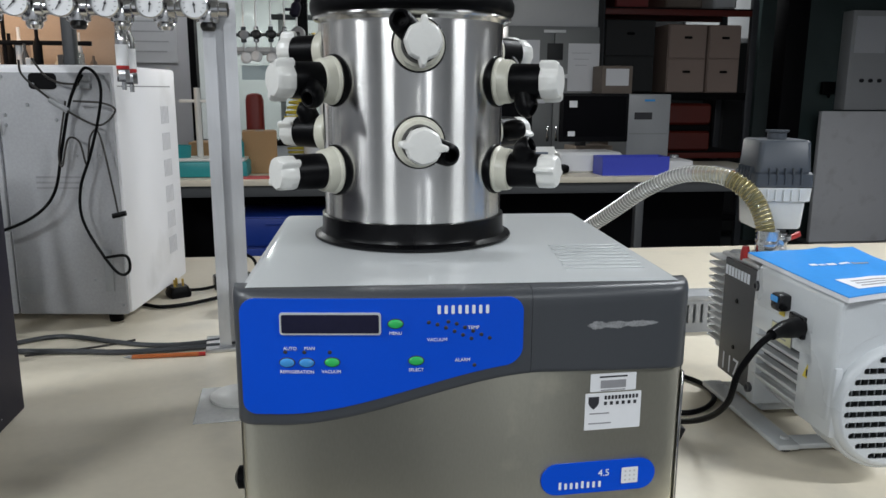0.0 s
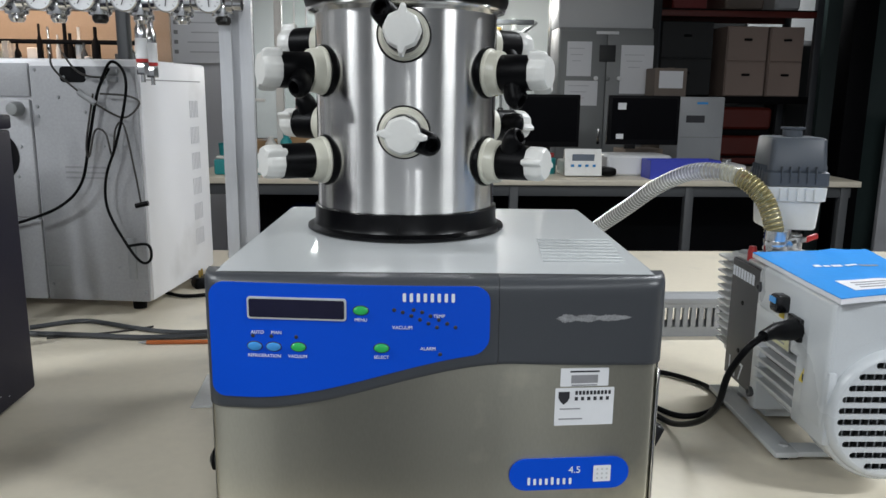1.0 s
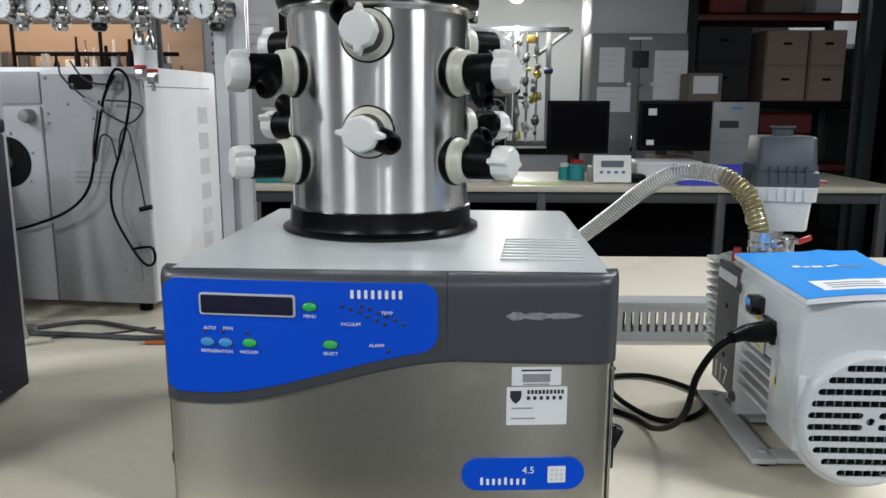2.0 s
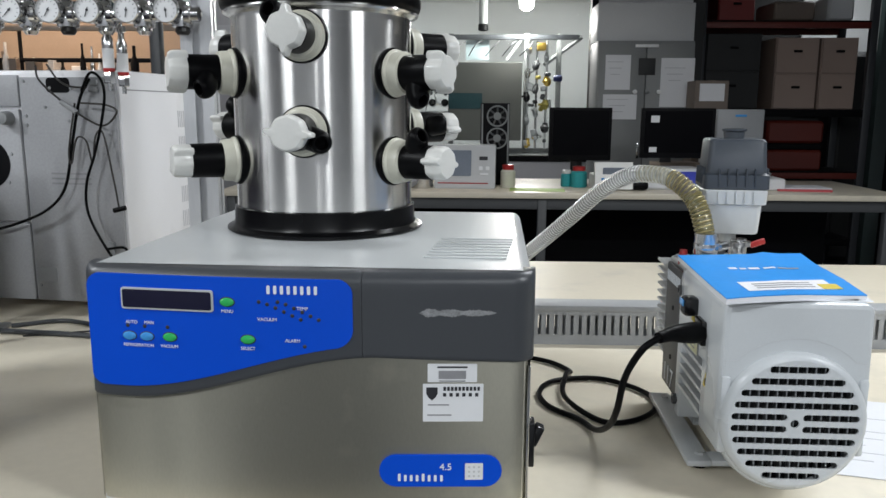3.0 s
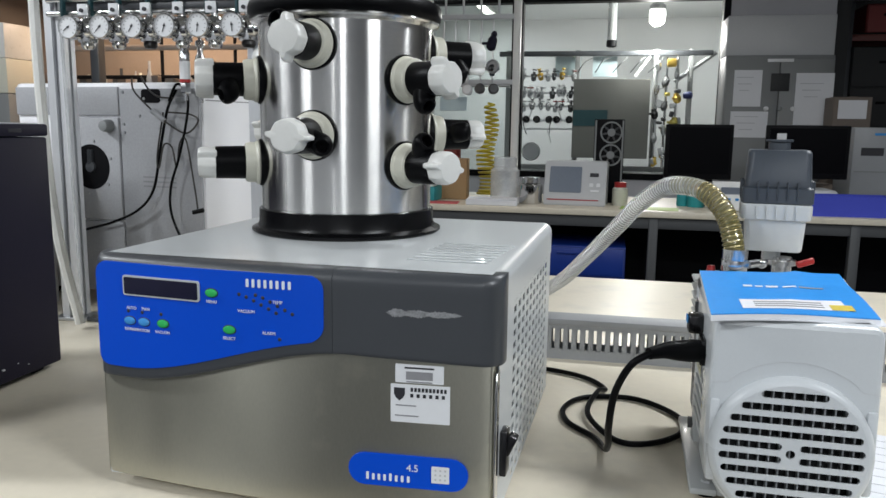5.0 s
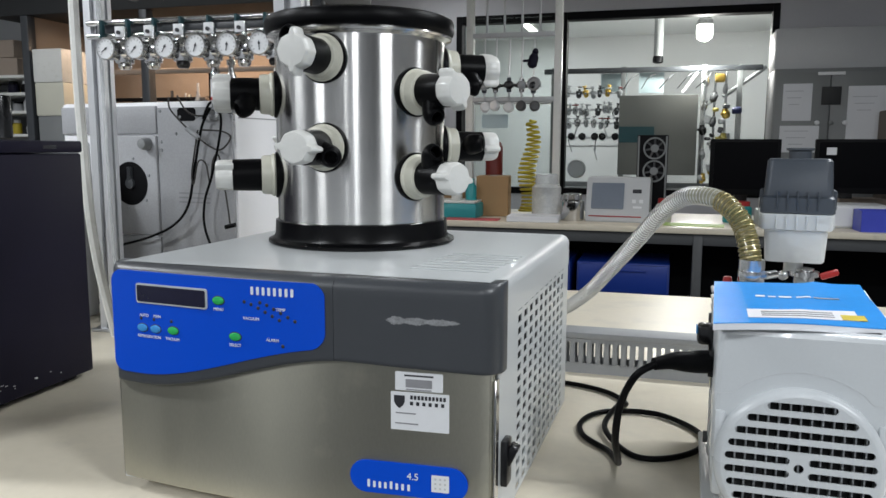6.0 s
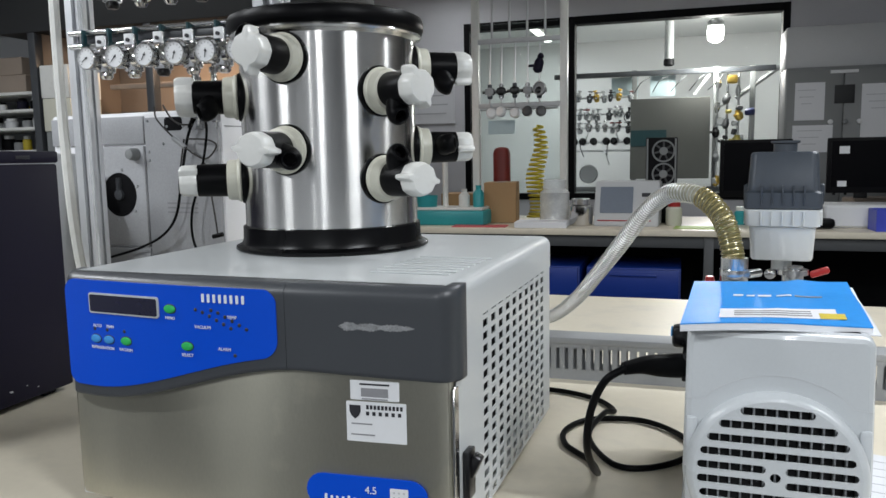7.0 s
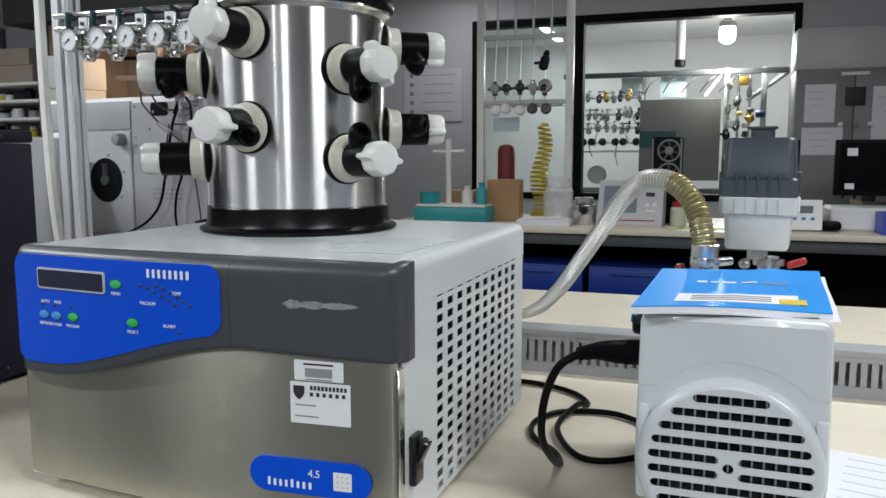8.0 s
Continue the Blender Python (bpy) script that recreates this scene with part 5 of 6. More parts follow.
part("body", loft(nb(), [(0.024, 0.006, 0.0), (0.026, 0.008, 0.010), (0.020, 0.008, 0.026)]), M_BLACK, PLG)
for x, y in ((-0.010, -0.006), (0.010, -0.006), (0, 0.010)):
    part("pin", box(nb(), (x, y, 0.034), (0.005, 0.003, 0.018), 0.0006, 1), M_BRASS, PLG)
BG = thing("sample_bag", pose(-0.185, 1.20, BZ, 0, 0, 4), "clear plastic bag holding a round white dish", "plastic bag")
part("film", box(nb(), (0, 0, 0.002), (0.105, 0.140, 0.003), 0.001, 1), G_BAG, BG, "crinkled clear film")
part("dish", lathe(nb(), [(0.046, 0.0036), (0.047, 0.006), (0.047, 0.0085), (0.044, 0.0095), (0.002, 0.0095)], 40, pose(0.012, 0.02, 0)), M_WHITE, BG, "flat white round dish")
PS = thing("printed_sheet", pose(0.880, 1.055, BZ, 0, 0, -14), "printed white sheet lying on the bench", "paper")
part("sheet", box(nb(), (0, 0, 0.0012), (0.205, 0.290, 0.0012)), M_PAPER, PS)
rnd = random.Random(7)
for k in range(9):
    w = rnd.uniform(0.06, 0.15)
    part("print_bar", box(nb(), (-0.080 + w / 2, 0.118 - 0.0265 * k, 0.0021), (w, 0.0011, 0.0003)), M_INKPALE, PS)

# ---------------- far bench: instruments ----------------
ZB = 0.93
MT = thing("bench_meter", pose(0.278, 4.66, ZB, 0, 0, -3), "pale bench analyser with a tilted grey screen", "analyser")
bm = nb()
poly(bm, [(-0.18, y, z) for y, z in ((-0.11, 0), (0.12, 0), (0.12, 0.255), (-0.045, 0.255), (-0.11, 0.045))], Vector((0.36, 0, 0)))
bmesh.ops.bevel(bm, geom=bm.edges[:], offset=0.006, segments=2, affect="EDGES")
part("housing", bm, M_CABLIGHT, MT)
tilt = Matrix(((1, 0, 0, 0), (0, 0.296, -0.955, -0.0805), (0, 0.955, 0.296, 0.150), (0, 0, 0, 1)))
part("screen", rrect(tilt @ Matrix.Translation((-0.055, 0, 0)), 0.185, 0.155, 0.006, 0.003), M_SCREEN, MT, "grey display screen")
for x, z, w, h, mt in ((0.11, 0.03, 0.05, 0.022, M_INK), (0.095, -0.03, 0.022, 0.022, M_LABEL), (0.135, -0.03, 0.022, 0.022, M_LABEL), (0.115, -0.065, 0.05, 0.012, M_LABEL)):
    part("key", rrect(tilt @ Matrix.Translation((x, z, 0)), w, h, 0.003, 0.003), mt, MT)
part("stripe", box(nb(), (-0.01, -0.1115, 0.034), (0.30, 0.003, 0.006)), M_RED, MT, "thin red stripe")
TL = thing("stirrer_unit", pose(-0.80, 4.62, ZB), "teal and white stirrer unit with a tall stand", "stirrer")
part("base", box(nb(), (0.02, 0, 0.045), (0.46, 0.24, 0.090), 0.012), M_TEAL, TL, "teal plastic base")
part("deck", box(nb(), (0.02, 0, 0.098), (0.44, 0.22, 0.016), 0.006), M_WHITE, TL)
part("column", rod(nb(), (-0.03, 0.03, 0.10), (-0.03, 0.03, 0.50), 0.018, 16), M_WHITE, TL, "white stand column")
part("arm", box(nb(), (-0.03, 0.03, 0.425), (0.20, 0.02, 0.018), 0.004), M_WHITE, TL)
part("tub", lathe(nb(), [(0.060, 0.105), (0.066, 0.175), (0.060, 0.175), (0.056, 0.12)], 28, pose(-0.14, 0, 0)), M_TEAL, TL, "teal tub")
for k, (x, c, h) in enumerate(((0.10, M_WHITE, 0.10), (0.19, M_TEAL, 0.12))):
    part("bottle", lathe(nb(), [(0.034, 0.105), (0.034, 0.105 + h * 0.7), (0.016, 0.105 + h * 0.9), (0.018, 0.105 + h * 1.1), (0.002, 0.105 + h * 1.1)], 20, pose(x, 0.0, 0)), c, TL)


def carton(x, y, z, w, d, h, rz=0, material=None, label="plain brown cardboard carton"):
    c = thing("carton", pose(x, y, z, 0, 0, rz), label, "carton", "cartons")
    part("box_body", box(nb(), (0, 0, h / 2), (w, d, h), 0.004, 1), material or M_CARD, c)
    part("tape", box(nb(), (0, 0, h + 0.0008), (0.05, d, 0.0012)), M_TAN, c)
    return c


carton(-0.505, 4.80, ZB, 0.20, 0.20, 0.25, 6)
carton(-0.80, 5.05, ZB, 0.30, 0.2, 0.17, -4)
carton(1.62, 5.02, ZB, 0.26, 0.2, 0.14, 8, M_TAN, "tan carton with crumpled packing")


def jar(x, y, r, h, body, lid, label, z=0.93):
    j = thing("jar", pose(x, y, z), label, "jar", "jars and bottles")
    part("vessel", lathe(nb(), [(r * 0.92, 0), (r, h * 0.06), (r, h * 0.72), (r * 0.7, h * 0.82)], 24), body, j)
    part("lid", lathe(nb(), [(r * 0.78, h * 0.80), (r * 0.78, h), (r * 0.7, h * 1.02), (0.002, h * 1.02)], 24), lid, j)


jar(0.535, 4.66, 0.045, 0.135, M_CREAM, M_RED, "cream jar with a red screw lid")
jar(0.97, 4.72, 0.050, 0.125, M_TEAL, M_RED, "green bottle with a red cap")
jar(0.90, 4.76, 0.035, 0.10, M_TEAL, M_WHITE, "small green bottle with a white cap")
jar(-0.150, 4.66, 0.088, 0.265, G_BAG, G_BAG, "large clear plastic container")
jar(0.012, 4.60, 0.070, 0.155, M_CHROME, M_CHROME, "round vessel wrapped in kitchen foil")
jar(2.05, 4.75, 0.032, 0.07, M_CHROME, M_CHROME, "small polished steel cup on the bench")
jar(2.13, 4.80, 0.036, 0.09, M_CHROME, M_CHROME, "small polished steel cup on the bench")


def slab(name, x, y, z, w, d, h, rz, material, label, cat):
    return solid(name, box(nb(), (0, 0, h / 2), (w, d, h), min(h, w, d) * 0.12, 1), material, label, cat, pose(x, y, z, 0, 0, rz))


slab("paper_tray", -0.195, 4.48, ZB, 0.30, 0.18, 0.035, 3, M_PAPER, "white tray of papers on the far bench", "tray")
slab("sheet", 0.70, 4.52, ZB, 0.32, 0.16, 0.003, -5, M_GREENPAPER, "lime green sheet on the far bench", "paper")
slab("sheet", -0.56, 4.46, ZB, 0.32, 0.12, 0.006, 4, M_REDPAPER, "red folder lying on the far bench", "paper")
slab("sheet", 2.28, 4.66, ZB, 0.30, 0.24, 0.012, -8, M_REDPAPER, "reddish booklet on the bench end", "paper")
slab("sheet", 2.30, 4.68, ZB + 0.012, 0.27, 0.21, 0.006, -2, M_PAPER, "white papers on a reddish booklet", "paper")
slab("white_box", 1.50, 4.72, ZB, 0.40, 0.28, 0.125, 2, M_LABEL, "low white polystyrene box", "box")
slab("white_box", 2.02, 4.70, ZB, 0.30, 0.22, 0.070, -3, M_LABEL, "low white instrument box", "box")
TR = thing("blue_tray", pose(1.725, 4.50, ZB, 0, 0, 2), "blue plastic bin on the far bench", "tray")
bm = nb()
for c, s in (((0, 0, 0.004), (0.40, 0.16, 0.008)), ((0, -0.078, 0.055), (0.42, 0.006, 0.11)), ((0, 0.078, 0.055), (0.42, 0.006, 0.11)), ((-0.208, 0, 0.055), (0.006, 0.15, 0.11)), ((0.208, 0, 0.055), (0.006, 0.15, 0.11))):
    box(bm, c, s, 0.001, 1)
part("bin", bm, M_BLUETRAY, TR)


def monitor(x, y, w, h, z0, rz, sticker, back=0.03):
    m_ = thing("monitor", pose(x, y, ZB, 0, 0, rz), "black flat monitor on a stand, switched off", "monitor", "monitors")
    part("panel", box(nb(), (0, 0, z0 - ZB + h / 2), (w, 0.03, h), 0.006), M_FRAME, m_)
    part("screen", box(nb(), (0, -0.0158, z0 - ZB + h / 2 + 0.008), (w - 0.04, 0.0014, h - 0.05)), M_DARKSCREEN, m_, "dark screen")
    part("neck", box(nb(), (0, back, (z0 - ZB) / 2 + 0.06), (0.07, 0.03, z0 - ZB + 0.12), 0.005), M_BLACKGLOSS, m_)
    part("bracket", box(nb(), (0, back / 2 + 0.006, z0 - ZB + 0.09), (0.06, back, 0.05), 0.004), M_BLACKGLOSS, m_)
    part("stand", box(nb(), (0, back, 0.010), (0.13, 0.12, 0.020), 0.006), M_BLACKGLOSS, m_)
    if sticker:
        part("sticker", box(nb(), (-w * 0.314, -0.0170, z0 - ZB + h * 0.78), (0.05, 0.0010, 0.040)), M_LABEL, m_)
        part("sticker", box(nb(), (-w * 0.33, -0.0170, z0 - ZB + h * 0.17), (0.045, 0.0010, 0.030)), M_LABEL, m_)


monitor(0.965, 4.70, 0.376, 0.315, 1.094, 3, False, 0.10)
monitor(1.545, 4.70, 0.440, 0.297, 1.112, 0, True, 0.26)
PT = thing("white_computer", pose(1.985, 5.08, ZB), "pale computer case with a drive slot", "computer")
part("case", box(nb(), (0, 0, 0.237), (0.29, 0.36, 0.474), 0.008), M_PCCASE, PT)
part("slot", box(nb(), (-0.04, -0.181, 0.335), (0.12, 0.004, 0.045), 0.001, 1), M_INK, PT)
part("emblem", box(nb(), (0, -0.181, 0.435), (0.07, 0.003, 0.014), 0.001, 1), M_BTNBLUE, PT)
part("seam", box(nb(), (0, -0.181, 0.22), (0.26, 0.003, 0.006)), M_CAB, PT)
BL = thing("balance", pose(1.145, 4.62, ZB), "white laboratory balance with a small display", "balance")
part("body", box(nb(), (0, 0.02, 0.045), (0.22, 0.24, 0.09), 0.012), M_WHITE, BL)
bm = nb()
poly(bm, [(-0.11, y, z) for y, z in ((-0.12, 0.01), (-0.06, 0.01), (-0.06, 0.155), (-0.085, 0.165))], Vector((0.22, 0, 0)))
part("head", bm, M_WHITE, BL)
part("display", box(nb(), (0, 0, 0), (0.13, 0.004, 0.040)), M_SCREEN, BL, m=pose(0, -0.104, 0.115, 14, 0, 0))
for k in range(4):
    part("key", box(nb(), (0, 0, 0), (0.018, 0.004, 0.014)), M_BTNBLUE, BL, m=pose(-0.065 + 0.043 * k, -0.114, 0.068, 14, 0, 0))
KB = thing("mouse_pad_phone", pose(1.30, 4.58, ZB), "black telephone handset on the far bench", "telephone")
part("body", box(nb(), (0, 0, 0.03), (0.10, 0.14, 0.05), 0.018), M_BLACK, KB)

# twin-fan cooling unit standing behind the analyser
CU = thing("cooling_unit", pose(0.457, 4.90, ZB), "black cooling unit with two wire-guarded fans", "cooling unit")
part("case", box(nb(), (0, 0, 0.252), (0.178, 0.20, 0.504), 0.006), M_FRAME, CU)
for z in (0.425, 0.290):
    fn = part("fan_ring", lathe(nb(), [(0.064, 0), (0.066, 0.008), (0.058, 0.008), (0.056, 0.001)], 28, pose(0.012, -0.1005, z, 90, 0, 0), cap=False), M_CAB, CU, "grey fan guard ring")
    part("hub", lathe(nb(), [(0.024, 0), (0.024, 0.006), (0.004, 0.007)], 18, pose(0.012, -0.1005, z, 90, 0, 0)), M_CAB, fn)
    for k in range(7):
        part("blade", box(nb(), (0, 0.040, 0.002), (0.012, 0.030, 0.002)), M_PLATE, fn, m=pose(0.012, -0.101, z, 90, 0, 0) @ pose(0, 0, 0, 0, 0, 51.4 * k) @ pose(0, 0, 0, 0, 30, 0))
for x in (-0.08, 0.08):
    part("edge_strip", box(nb(), (x, -0.1015, 0.252), (0.010, 0.004, 0.49), 0.001, 1), M_CAB, CU)

# rack of gas valves standing on the far bench
RK = thing("valve_rack", pose(-0.39, 4.80, ZB), "white metal rack with rows of gas valves", "rack")
for x in (-0.275, 0.275):
    part("post", box(nb(), (x, 0, 0.74), (0.045, 0.045, 1.48), 0.004), M_WHITE, RK)
for z in (1.11, 0.721):
    part("crossbar", box(nb(), (0, -0.012, z), (0.51, 0.026, 0.030), 0.003), M_CABLIGHT, RK)
p = part("back_sheet", box(nb(), (0, 0.035, 0.62), (0.50, 0.006, 1.2)), G_PANE, RK, "clear backing sheet")
rnd = random.Random(9)
for k in range(5):
    x = -0.177 + 0.0775 * k + rnd.uniform(-0.006, 0.006)
    z = 0.807 + rnd.uniform(-0.008, 0.008)
    v = part("valve", lathe(nb(), [(0.010, -0.045), (0.016, -0.040), (0.016, -0.022), (0.030, -0.016), (0.033, 0.0), (0.028, 0.018), (0.014, 0.024), (0.014, 0.042), (0.008, 0.046)], 16, pose(x, -0.035, z)), M_CHROME if k % 2 else M_GREYFILT, RK, "chrome and dark gas valve")
    part("handwheel", lathe(nb(), [(0.010, 0), (0.026, 0.004), (0.026, 0.022), (0.012, 0.028)], 14, pose(x + 0.004, -0.062, z - 0.004, 90, 0, 12)), M_BLACKGLOSS if k % 3 else M_EDGE, v)
    part("side_fitting", rod(nb(), (x - 0.046, -0.035, z - 0.002), (x + 0.046, -0.035, z - 0.002), 0.009, 8), M_CHROME, v)
    part("stem", rod(nb(), (x, -0.035, z + 0.04), (x, -0.010, 1.10), 0.0050, 8), M_ALU, v)
    part("drop_tube", rod(nb(), (x, -0.035, z - 0.04), (x, -0.030, 0.700), 0.0050, 8), M_ALU, v)
    part("outlet_knob", lathe(nb(), [(0.012, 0), (0.030, 0.008), (0.033, 0.030), (0.024, 0.040), (0.002, 0.042)], 18, pose(x + 0.006, -0.030, 0.672 + rnd.uniform(-0.006, 0.006), 78, 0, rnd.uniform(-20, 20))), M_LABEL if k < 3 else M_PLATE, RK)
part("pressure_gauge", lathe(nb(), [(0.030, 0), (0.042, 0.006), (0.042, 0.026), (0.034, 0.030), (0.032, 0.022), (0.002, 0.022)], 24, pose(0.142, -0.06, 0.808, 80, 0, -15)), M_EDGE, RK, "round dark-rimmed gauge")
part("manifold", rod(nb(), (-0.24, -0.030, 0.70), (0.24, -0.030, 0.70), 0.010, 10), M_ALU, RK)
for k in range(4):
    part("pipe", rod(nb(), (-0.17 + 0.11 * k, 0, 1.10), (-0.17 + 0.11 * k, 0, 1.80), 0.007, 8), M_CABLIGHT, RK)
part("blue_valve", lathe(nb(), [(0.012, -0.06), (0.030, -0.045), (0.030, 0.01), (0.016, 0.03), (0.022, 0.04), (0.010, 0.06)], 16, pose(0.128, -0.03, 0.965, 0, 14, 0)), M_NAVY, RK, "dark blue valve")
part("blue_lever", box(nb(), (0.10, -0.04, 0.950), (0.070, 0.018, 0.016), 0.004), M_NAVY, RK)
part("notice", box(nb(), (-0.12, 0.028, 0.59), (0.17, 0.003, 0.085)), M_NOTICE, RK, "pale blue notice")
FE = thing("red_cylinder", pose(-0.545, 4.98, ZB), "red gas cylinder behind the rack", "cylinder")
part("bottle", lathe(nb(), [(0.052, 0), (0.056, 0.01), (0.056, 0.43), (0.044, 0.46), (0.018, 0.47)], 24), M_REDDULL, FE)
YC = thing("coiled_hose", pose(-0.295, 4.91, ZB), "yellow coiled air hose hanging on the rack", "hose")
pts = []
for k in range(320):
    a = 0.42 * k
    r = 0.030 + 0.042 * (1 - k / 320) ** 0.8
    pts.append(Vector((r * math.cos(a) + 0.02 * math.sin(0.03 * k), r * math.sin(a), 0.02 + 0.58 * (k / 320) ** 1.2)))
part("coil", sweep(nb(), pts, 0.0075, 6), M_YELLOW, YC)

# ---------------- electrical cabinet and alcove ----------------
EC = thing("electrical_cabinet", pose(1.595, 6.06, 0), "grey double-door electrical cabinet with pinned papers", "cabinet")
part("carcass", box(nb(), (0, 0.0, 0.95), (0.71, 0.36, 1.90), 0.006), M_CAB, EC)
for s in (-1, 1):
    d = part("door", box(nb(), (s * 0.177, -0.190, 0.945), (0.347, 0.022, 1.86), 0.004), M_CAB, EC)
    part("handle", box(nb(), (s * 0.035, -0.206, 1.10), (0.02, 0.012, 0.12), 0.004), M_CHROME, d)
part("top_box", box(nb(), (0, 0.02, 2.0385), (0.71, 0.32, 0.275), 0.006), M_CABLIGHT, EC, "pale upper cabinet")
part("vent", box(nb(), (0.006, -0.204, 1.713), (0.122, 0.008, 0.122), 0.003), M_NEARBLACK, EC, "dark filter vent")
for x, z, w, h in ((-0.206, 1.671, 0.185, 0.252), (0.232, 1.598, 0.245, 0.355), (-0.182, 1.420, 0.250, 0.183)):
    pp = part("notice", box(nb(), (x, -0.2035, z), (w, 0.003, h)), M_PAPER, EC, "white printed notice")
    for k in range(3):
        part("print_bar", box(nb(), (x - 0.02, -0.2055, z + h * 0.3 - 0.045 * k), (w * (0.62 - 0.13 * k), 0.001, 0.005)), M_INKPALE, pp)
for k in range(3):
    part("push_button", lathe(nb(), [(0.016, 0), (0.016, 0.018), (0.010, 0.022)], 14, pose(-0.075 + 0.088 * k, -0.201, 1.531, 90, 0, 0)), M_LABEL if k != 1 else M_CAB, EC)
part("lamp_strip", box(nb(), (0.0, -0.204, 1.862), (0.17, 0.006, 0.022), 0.002), M_LABEL, EC)


def rack(x0, x1, y, levels, label):
    r = thing("storage_rack", pose((x0 + x1) / 2, y, 0), label, "storage rack", "storage racks")
    w = x1 - x0
    for sx in (-1, 1):
        for sy in (-0.28, 0.28):
            part("upright", box(nb(), (sx * w / 2, sy, 1.2), (0.06, 0.05, 2.4), 0.003), M_FASCIA, r)
    for z in levels:
        for sy in (-0.28, 0.28):
            part("beam", box(nb(), (0, sy, z - 0.025), (w - 0.06, 0.04, 0.05), 0.003), M_FRAME if z < 0.5 or abs(z - 1.40) < 0.01 else M_ORANGE, r, "" if z < 0.5 or abs(z - 1.40) < 0.01 else "orange steel beam")
        part("shelf", box(nb(), (0, 0, z + 0.006), (w - 0.02, 0.60, 0.012)), M_FRAME, r)


rack(2.22, 3.62, 6.95, (0.30, 0.88, 1.40, 2.12), "orange and dark storage rack filled with lockers")


def locker(x, y, z, w, h, d, doors, material, label):
    l = thing("locker", pose(x, y, z), label, "locker", "lockers")
    part("carcass", box(nb(), (0, 0, h / 2), (w, d, h), 0.004, 1), material, l)
    for k in range(doors):
        hh = h / doors
        dd = part("door", box(nb(), (0, -d / 2 - 0.008, hh * (k + 0.5)), (w - 0.014, 0.016, hh - 0.012), 0.003, 1), material, l)
        part("handle", box(nb(), (0, -d / 2 - 0.022, hh * (k + 0.62)), (0.07, 0.012, 0.020), 0.004, 1), M_FRAME, dd)


locker(3.015, 6.92, 1.412, 0.355, 0.585, 0.5, 2, M_LOCKER, "brown two-door locker on the storage rack")
locker(3.36, 6.92, 1.412, 0.30, 0.585, 0.5, 2, M_LOCKER, "brown two-door locker on the storage rack")
# this one is coloured near black for the shade it stands in
locker(2.50, 6.95, 1.412, 0.46, 0.62, 0.5, 2, M_NEARBLACK, "locker on the storage rack, coloured near black for shade")
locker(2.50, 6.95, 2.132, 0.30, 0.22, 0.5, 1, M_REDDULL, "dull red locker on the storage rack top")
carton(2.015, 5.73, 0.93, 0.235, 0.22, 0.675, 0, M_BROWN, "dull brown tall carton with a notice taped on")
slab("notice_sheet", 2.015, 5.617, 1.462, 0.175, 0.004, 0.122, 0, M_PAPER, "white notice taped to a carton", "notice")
slab("side_table", 2.075, 5.725, 0.0, 0.42, 0.25, 0.93, 0, M_NEARBLACK, "dark low cupboard carrying a carton", "cupboard")
for x, z, w, h, mt in ((3.07, 0.892, 0.48, 0.18, M_ORANGE), (3.07, 1.074, 0.46, 0.05, M_FRAME), (3.07, 1.126, 0.48, 0.19, M_ORANGE), (2.58, 0.892, 0.40, 0.34, M_NEARBLACK), (2.65, 0.312, 0.5, 0.36, M_DRAWER), (3.2, 0.312, 0.5, 0.4, M_NEARBLACK), (2.98, 2.132, 0.34, 0.16, M_BROWN), (3.36, 2.132, 0.22, 0.2, M_CABLIGHT)):
    slab("storage_bin", x, 6.92, z, w, 0.44, h, 0, mt, "plain storage bin on the rack", "bin")
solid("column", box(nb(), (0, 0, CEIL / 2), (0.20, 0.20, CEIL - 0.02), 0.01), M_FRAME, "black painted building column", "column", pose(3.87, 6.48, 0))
# cabinet colour carries the alcove's shade
slab("storage_cabinet", 3.86, 7.45, 0.0, 0.42, 0.40, 1.93, 0, M_NEARBLACK, "tall storage cabinet beside the rack, coloured near black for shade", "cabinet")
structure("partition", box(nb(), (4.52, 7.0, 1.37), (1.34, 0.08, 2.74)), mat("green_glass_film", (0.055, 0.080, 0.078), 0.18, bump=0), "dark green tinted glazed partition")
WB = thing("white_partition", pose(4.775, 6.72, 0), "white freestanding partition board", "partition")
part("board", box(nb(), (0, 0, 0.635), (0.80, 0.05, 1.23), 0.004), M_OVEN, WB)
part("foot", box(nb(), (0, 0, 0.012), (0.80, 0.34, 0.024), 0.004), M_CAB, WB)
EB = thing("switch_box", pose(4.92, 6.86, 1.26), "pale wall switch box with labels", "switch box")
part("box_body", box(nb(), (0, 0.02, 0.45), (0.52, 0.16, 0.90), 0.006), M_CABLIGHT, EB)
part("notice", box(nb(), (-0.07, -0.0625, 0.685), (0.31, 0.003, 0.33)), M_PAPER, EB)
for k in range(3):
    part("push_button", lathe(nb(), [(0.018, 0), (0.018, 0.02)], 12, pose(-0.12 + 0.09 * k, -0.06, 0.27, 90, 0, 0)), M_INK, EB)
JB = thing("junction_box", pose(4.56, 6.93, 1.40), "small black cable box on the glazed partition", "junction box")
part("box_body", box(nb(), (0, 0, 0.06), (0.13, 0.05, 0.12), 0.01), M_BLACK, JB)
part("gland", lathe(nb(), [(0.014, 0), (0.014, 0.02), (0.008, 0.03)], 12, pose(0.02, 0, 0.0, 180, 0, 0)), M_BLACK, JB)

